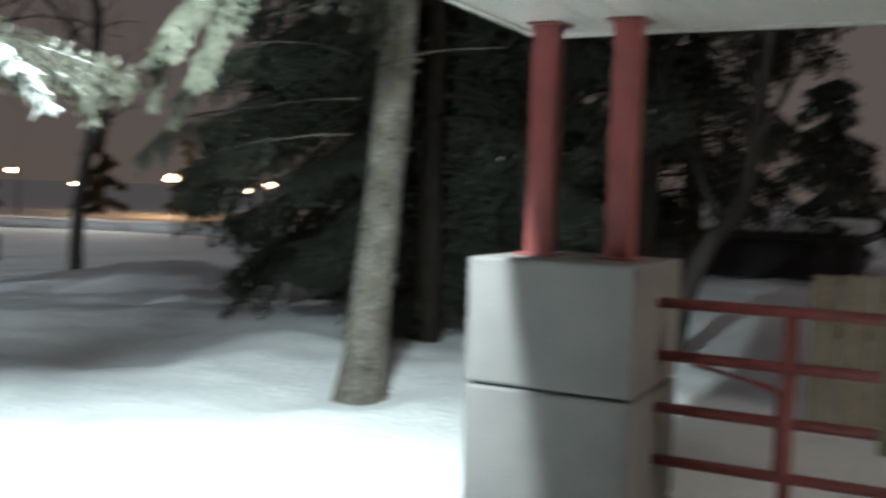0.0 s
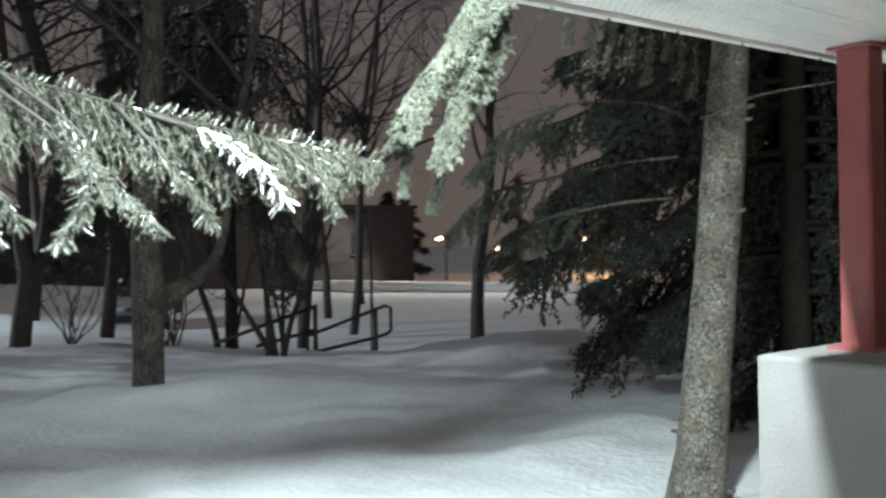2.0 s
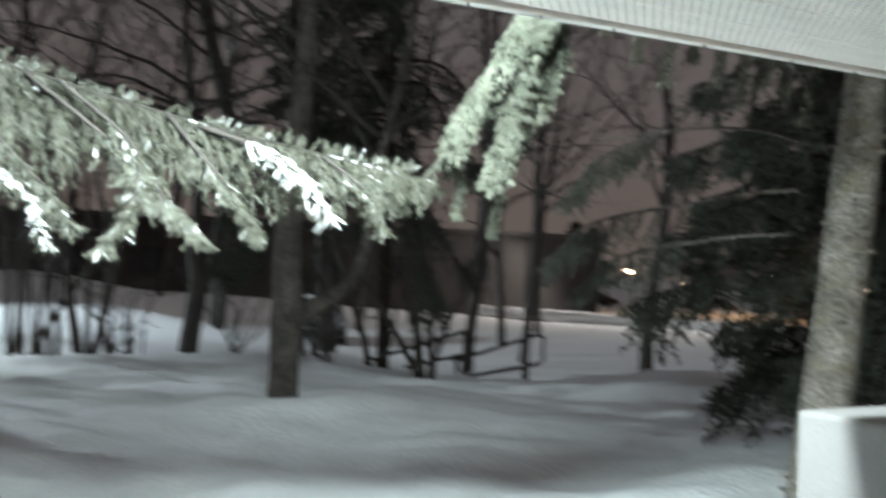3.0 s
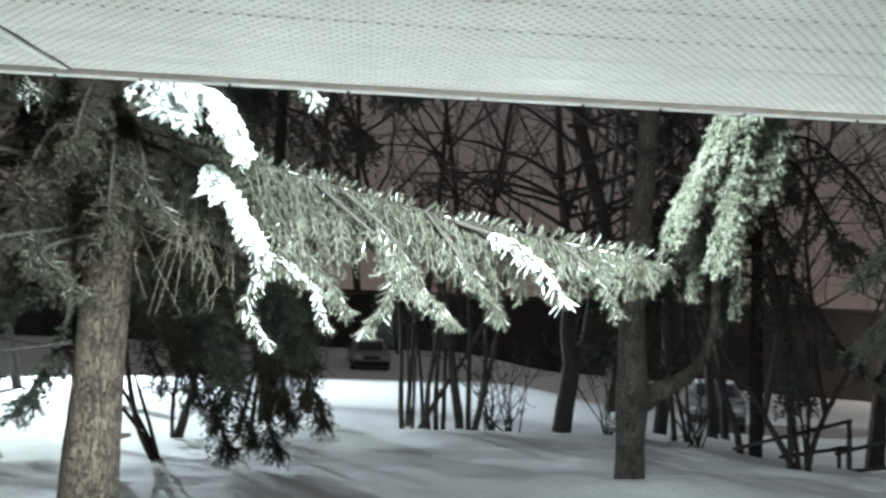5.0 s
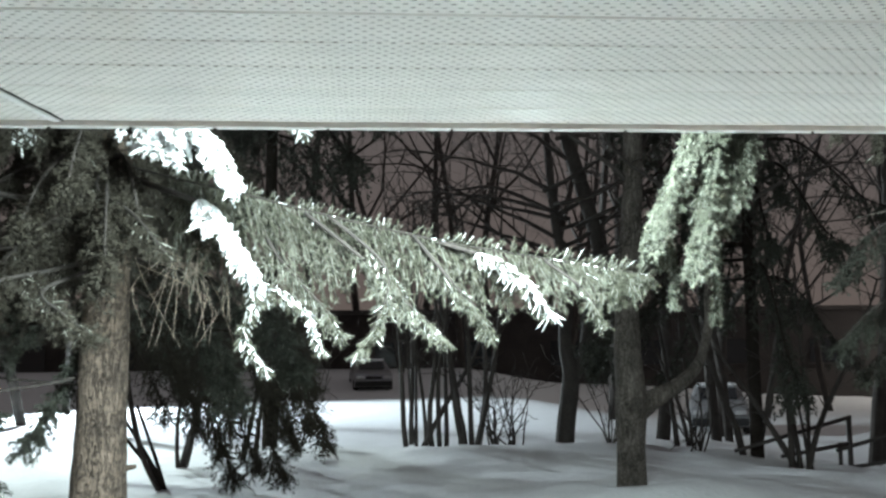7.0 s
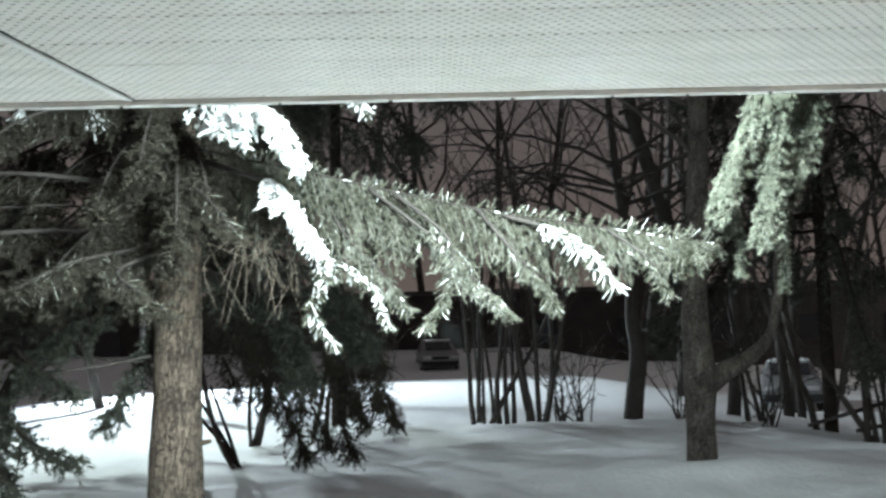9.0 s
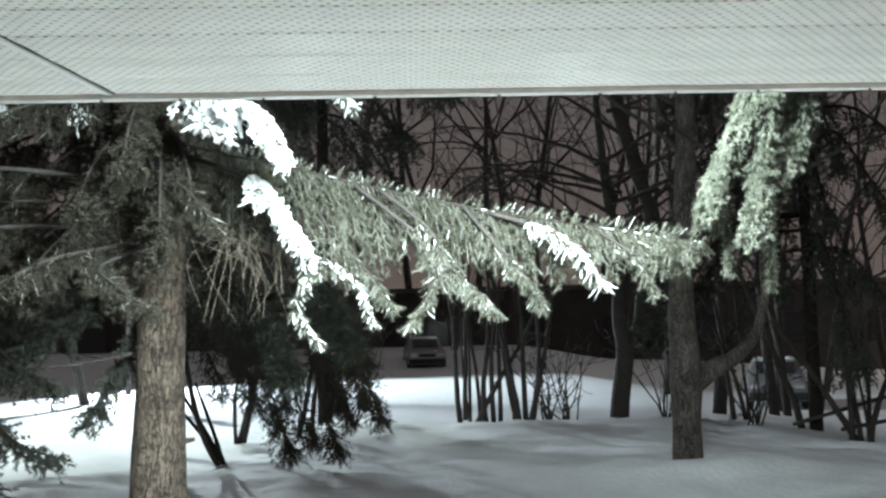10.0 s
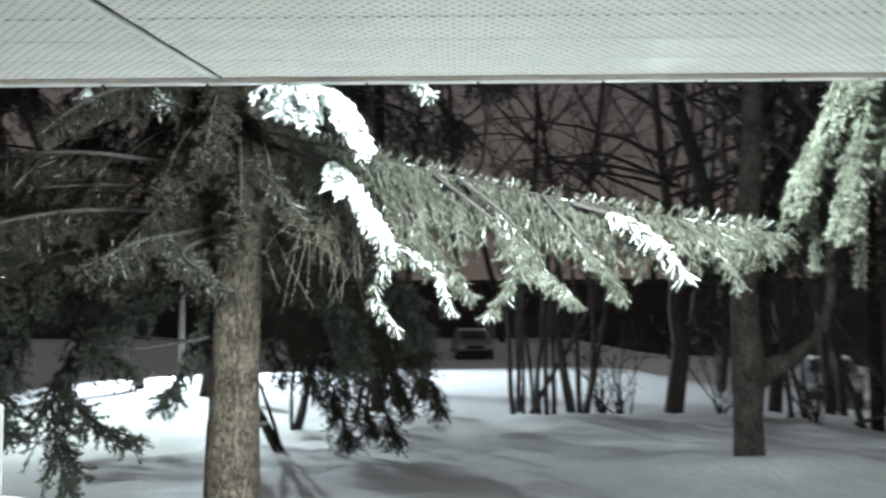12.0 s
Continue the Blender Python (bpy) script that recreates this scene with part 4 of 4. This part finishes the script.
# ---- leafless trees and shrubs along the bank ----
dark = thing("bank_tree", "dark leafless tree dividing low above the bank", "tree", (0, 0, 0), "leafless trees")
lines = [[((3.80, 14.7, 0.2), 0.15), ((3.85, 14.7, 0.7), 0.14), ((3.94, 14.7, 1.4), 0.135), ((3.86, 14.7, 1.9), 0.10), ((3.9, 14.7, 2.8), 0.09), ((3.75, 14.8, 4.0), 0.07), ((3.6, 14.9, 6.5), 0.04)],
         [((3.94, 14.7, 1.35), 0.11), ((4.15, 14.7, 1.7), 0.10), ((4.25, 14.7, 2.4), 0.09), ((4.42, 14.7, 3.2), 0.10), ((4.2, 14.7, 4.2), 0.12), ((3.95, 14.7, 5.2), 0.11), ((3.8, 14.7, 7.5), 0.07)]]
tube_part("trunk", [[(q, np.interp(k / 20, np.linspace(0, 1, len(l)), [r for _, r in l])) for k, q in enumerate(smooth_line([p for p, _ in l], 20))] for l in lines], M_TWIG, dark, 12)
sub = []
for i in range(36):
    o = Vector((3.9 + rng.normal(0, 0.15), 14.7, rng.uniform(2.6, 7)))
    a = rng.choice([0, math.pi]) + rng.normal(0, 0.6)
    d = Vector((math.cos(a), math.sin(a), rng.uniform(0.1, 0.9))).normalized()
    line = [(o, 0.035)]
    for k in range(8):
        d = (d + Vector(rng.normal(0, 0.15, 3))).normalized()
        o = o + d * 0.35
        line.append((o, 0.033 * (1 - k / 9)))
        if k > 0:
            e = (d + Vector(rng.normal(0, 0.6, 3))).normalized()
            q, tw = o, [(o, 0.012)]
            for _ in range(4):
                e = (e + Vector(rng.normal(0, 0.2, 3))).normalized()
                q = q + e * 0.28
                tw.append((q, 0.007))
            sub.append(tw)
    sub.append(line)
tagged(tube_part("crown", sub, M_TWIG, dark, 4), kind="stuff")

for x, y, n, h in ((1.55, 14.5, 6, 3.6), (2.05, 14.45, 4, 3.2), (2.4, 14.4, 5, 3.6), (6.2, 11.9, 6, 2.6), (5.55, 14.0, 3, 3.2), (5.9, 12.7, 2, 4.0), (-1.5, 12.4, 3, 3.0), (-0.7, 13.0, 2, 3.0)):
    shrub = thing("shrub", "leafless shrub of several dark slanting stems", "shrub", (x, y, height(x, y)), "bank shrubs")
    for i in range(n):
        d = Vector((rng.normal(0, 0.16), rng.normal(0, 0.12), 1)).normalized()
        o, r = Vector((rng.normal(0, 0.15), rng.normal(0, 0.12), -0.08)), rng.uniform(0.022, 0.05)
        stem, subs = [(o, r)], []
        for k in range(9):
            d = (d + Vector(rng.normal(0, 0.07, 3))).normalized()
            o = o + d * h / 9
            stem.append((o, r * (1 - 0.7 * (k + 1) / 9)))
            if k > 1:
                for _ in range(2):
                    e = (d + Vector(rng.normal(0, 0.55, 3))).normalized()
                    q, tw = o, [(o, r * 0.35)]
                    for _ in range(4):
                        e = (e + Vector(rng.normal(0, 0.16, 3)) + Vector((0, 0, 0.06))).normalized()
                        q = q + e * 0.16
                        tw.append((q, 0.0045))
                    subs.append(tw)
        stem_ob = tube_part("stem", [stem], M_TWIG, shrub, 7)
        tagged(tube_part("twig_spray", subs, M_TWIG, stem_ob, 4), kind="stuff")
for x, y, h in ((3.15, 15.2, 1.3), (4.5, 14.7, 1.6), (5.4, 13.4, 1.4), (2.8, 15.0, 1.2), (-0.1, 14.2, 1.6)):
    bush = thing("bush", "small leafless bush of thin forking twigs", "shrub", (x, y, height(x, y)), "bank bushes")
    tw = []
    for i in range(9):
        d = Vector((rng.normal(0, 0.3), rng.normal(0, 0.3), 1)).normalized()
        o = Vector((rng.normal(0, 0.05), rng.normal(0, 0.05), -0.05))
        line = [(o, 0.014)]
        for k in range(6):
            d = (d + Vector(rng.normal(0, 0.18, 3))).normalized()
            o = o + d * h / 6
            line.append((o, 0.012 * (1 - k / 7)))
            e, q, t2 = (d + Vector(rng.normal(0, 0.6, 3))).normalized(), o, [(o, 0.007)]
            for _ in range(3):
                e = (e + Vector(rng.normal(0, 0.2, 3))).normalized()
                q = q + e * 0.12
                t2.append((q, 0.004))
            tw.append(t2)
        tw.append(line)
    tagged(tube_part("twig_spray", tw, M_TWIG, bush, 4), kind="stuff")

for i, (x, y, h, r) in enumerate(((-3.5, 20, 9, 0.13), (-1.0, 19, 10, 0.12), (1.2, 18.5, 10, 0.11), (2.6, 20, 11, 0.12), (4.8, 18, 10, 0.11), (6.6, 19, 11, 0.14), (8.4, 21, 11, 0.12), (10.8, 19, 10, 0.13),
                                  (12.6, 22, 11, 0.13), (3.6, 24, 12, 0.14), (0.2, 25, 12, 0.14), (7.4, 26, 12, 0.14), (15.5, 24, 11, 0.13), (-5.5, 24, 11, 0.14), (11, 28, 12, 0.15), (18.5, 30, 11, 0.15), (24, 36, 12, 0.16), (-8, 27, 12, 0.14), (-2.5, 28, 12, 0.14), (2.0, 30, 13, 0.15), (5.5, 31, 13, 0.15), (9.2, 33, 13, 0.15), (13.5, 34, 13, 0.15), (16.5, 38, 13, 0.16), (21, 42, 13, 0.16), (5.2, 22, 11, 0.10), (9.6, 23.5, 11, 0.11))):
    if y < 32 and -4 < x < 6:
        x, y, h, r = x * 2.4, y + 34, h * 1.8, r * 1.7
    bare("leafless_tree", "tall dark leafless tree against the night sky", (x, y, height(x, y)), h, r, rng, 3, (rng.normal(0, 0.018), 0), 0.6, M_TWIG, "leafless trees", 0.25)
mid = bare("leafless_tree", "slim dark leafless tree with a crooked trunk", (14.9, 18.0, -0.75), 7.0, 0.17, rng, 3, (-0.05, 0), 0.55, M_TWIG, "leafless trees", 0.3)

# ---- steel stair rails ----
stair = thing("stair_railing", "dark steel stair railing half buried in snow", "railing", (0, 0, 0))
S = 12.3
for line in ([(5.5, 0.48), (7.03, 0.88)], [(6.1, 0.40), (7.0, 0.55)], [(6.82, 0.46), (8.0, 0.77), (8.18, 0.82), (8.28, 0.78), (8.28, 0.46), (8.2, 0.41), (8.0, 0.37), (6.6, 0.20)]):
    tube_part("rail", [[((x, S, z), 0.026) for x, z in line]], M_STEEL, stair, 10)
for x, low, top, r in ((7.0, -0.1, 0.89, 0.034), (8.0, -0.15, 0.80, 0.040), (6.87, -0.1, 0.56, 0.026)):
    tube_part("post", [[((x, S, low), r), ((x, S, top), r)]], M_STEEL, stair, 10)
pole = tube_part("sign_pole", [[((8.02, 12.42, -0.2), 0.022), ((8.05, 12.42, 2.2), 0.020)]], M_STEEL, None, 10)
tagged(pole, "thin dark steel pole standing in snow", "pole")


# ---- parked cars ----
def car(label, place, turn, paint):
    c = thing("car", label, "car", place, "parked cars")
    c.rotation_euler = (0, 0, radians(turn))
    prof = [(-2.1, 0.35), (-2.15, 0.62), (-2.0, 0.88), (-1.05, 1.0), (-0.35, 1.42), (1.2, 1.46), (1.95, 1.0), (2.1, 0.9), (2.15, 0.4), (1.9, 0.25), (-1.95, 0.25)]
    bm = bmesh.new()
    rows = []
    for x in (-0.86, -0.80, 0.80, 0.86):
        inset = 0.86 if abs(x) < 0.85 else 1.0
        rows.append([bm.verts.new((x * (0.82 if z > 1.05 else 1.0), y, z if abs(x) < 0.85 else 0.3 + (z - 0.3) * 0.95)) for y, z in prof])
    for a, b in zip(rows, rows[1:]):
        for i in range(len(prof)):
            bm.faces.new((a[i], a[(i + 1) % len(prof)], b[(i + 1) % len(prof)], b[i]))
    bm.faces.new(rows[0][::-1])
    bm.faces.new(rows[-1])
    bmesh.ops.recalc_face_normals(bm, faces=bm.faces)
    bmesh.ops.bevel(bm, geom=bm.edges[:], offset=0.03, segments=2, affect="EDGES")
    body = part("body", bm, paint, c)
    part("windscreen", box(-0.58, 0.58, -0.02, 0.02, -0.31, 0.31, 0.01, 1, Matrix.Translation((0, -0.74, 1.23)) @ Matrix.Rotation(radians(-59), 4, "X")), M_GLASS, c)
    part("bumper", box(-0.84, 0.84, -2.22, -2.08, 0.30, 0.52, 0.04), M_RUBBER, c)
    for x in (-0.62, 0.62):
        part("headlight", box(x - 0.17, x + 0.17, -2.17, -2.09, 0.62, 0.77, 0.03), M_LENS, c)
    part("grille", box(-0.36, 0.36, -2.175, -2.1, 0.62, 0.74, 0.015), M_RUBBER, c)
    for x in (-0.80, 0.80):
        for y in (-1.35, 1.35):
            w = part("wheel", box(-0.1, 0.1, -0.31, 0.31, -0.31, 0.31, 0.09, 3, Matrix.Translation((x, y, 0.31))), M_RUBBER, c)
            part("rim", box(-0.11, 0.11, -0.17, 0.17, -0.17, 0.17, 0.06, 2, Matrix.Translation((x, y, 0.31))), M_LENS, w)
    part("snow", box(-0.62, 0.62, -0.3, 1.3, 1.43, 1.53, 0.05, 3), M_SNOW, c, "snow lying on the roof")
    part("snow", box(-0.72, 0.72, -1.95, -1.05, 0.90, 1.02, 0.05, 3, Matrix.Rotation(radians(5), 4, "X")), M_SNOW, c, "snow lying on the bonnet")
    return c


car("dark parked car seen from the front across the lot", (1.2, 47.5, height(1.2, 46.5)), 4, M_SILVER)
car("snow-covered parked car behind the bank shrubs", (12.4, 32.0, height(12.4, 31)), -18, M_SILVER)

# ---- far buildings, street and lamps ----
hall = thing("long_building", "long low dark brown brick building with snowy flat roof", "building", (0, 0, 0))
turn = Matrix.Translation((41.5, 55, 0)) @ Matrix.Rotation(radians(-2.5), 4, "Z")
part("wall", box(-75, 0, 0, 9, -2, 4.2, 0, 1, turn), M_BRICK, hall)
part("parapet", box(-75.2, 0.2, -0.2, 9.2, 4.2, 4.45, 0, 1, turn), M_STEEL, hall)
for i in range(14):
    w = part("window", box(-70 + i * 5, -68.4 + i * 5, -0.06, 0.1, 1.2, 2.6, 0, 1, turn), M_GLASS, hall)
    part("sill", box(-70.1 + i * 5, -68.3 + i * 5, -0.14, 0.08, 1.08, 1.19, 0, 1, turn), M_BRICK, w)

windrow = thing("snow_windrow", "ploughed ridge of snow along the street", "snow bank", (0, 0, 0), "", "stuff")
ridge = smooth_line([(29.5, 76, -0.62), (31.0, 63.5, -0.62), (32.6, 52, -0.62), (34.1, 41.4, -0.62), (36.8, 35, -0.66), (40.5, 28, -0.7)], 60)
under(mesh_object("ridge", *tubes([[(q, 0.30 + 0.08 * noise.noise(q)) for q in ridge]], 10), M_SNOW, True), windrow)


def street_lamp(place, h, glowing, label, size=0.22):
    s = thing("street_lamp", label, "street lamp", place, "street lamps")
    tube_part("pole", [[((0, 0, 0), 0.09), ((0, 0, h), 0.06), ((-0.25, -0.1, h + 0.2), 0.05), ((-0.7, -0.3, h + 0.25), 0.045)]], M_STEEL, s, 10)
    head = part("head", box(-1.2, -0.6, -0.45, -0.15, h + 0.17, h + 0.32, 0.05), M_STEEL, s)
    bm = bmesh.new()
    bmesh.ops.create_uvsphere(bm, u_segments=16, v_segments=10, radius=size)
    bmesh.ops.transform(bm, matrix=Matrix.Translation((-0.9, -0.3, h + 0.12)) @ Matrix.Diagonal((1.2, 1, 0.6, 1)), verts=bm.verts)
    part("globe", bm, glowing, head, "glowing lamp globe")
    return s


for x, y, z in ((56, 70, 2.2), (64, 70, 2.1), (75, 70, 2.05), (91, 70, 1.7), (99, 70, 0.5), (126, 70, 0.1), (70, 78, 1.2), (53, 74, 1.0), (82, 66, 1.0)):
    street_lamp((x + 0.9, y + 0.3, z - 5.6), 5.5, M_ORANGE, "distant street lamp with an orange glow", 0.30 + 0.25 * (x in (75, 91)))
street_lamp((-11.2, 70.3, -0.5), 4.4, M_WHITE, "distant white yard lamp", 0.22)
street_lamp((-31.2, 70.3, -0.3), 5.5, M_WHITE, "distant white yard lamp", 0.30)
street_lamp((-18.3, 70.3, 0.0), 7.2, M_TEAL, "distant bluish green signal lamp", 0.28)
# invented lamp post, set behind the foliage as source for the lit lot
street_lamp((-8.1, 31.3, 0.0), 6.0, M_WHITE, "added white lamp for the unseen lot light", 0.10)

shed = thing("shed", "low shed with a snow-covered roof beyond the fence", "shed", (16.5, 3.6, 0))
part("wall", box(-1.2, 1.2, -1.6, 1.6, -0.2, 1.0, 0.01), M_BRICK, shed)
part("roof", box(-1.4, 1.4, -1.8, 1.8, 1.0, 1.12, 0.02), M_STEEL, shed)
part("snow", box(-1.38, 1.38, -1.78, 1.78, 1.12, 1.34, 0.08, 3), M_SNOW, shed, "thick snow on the roof")
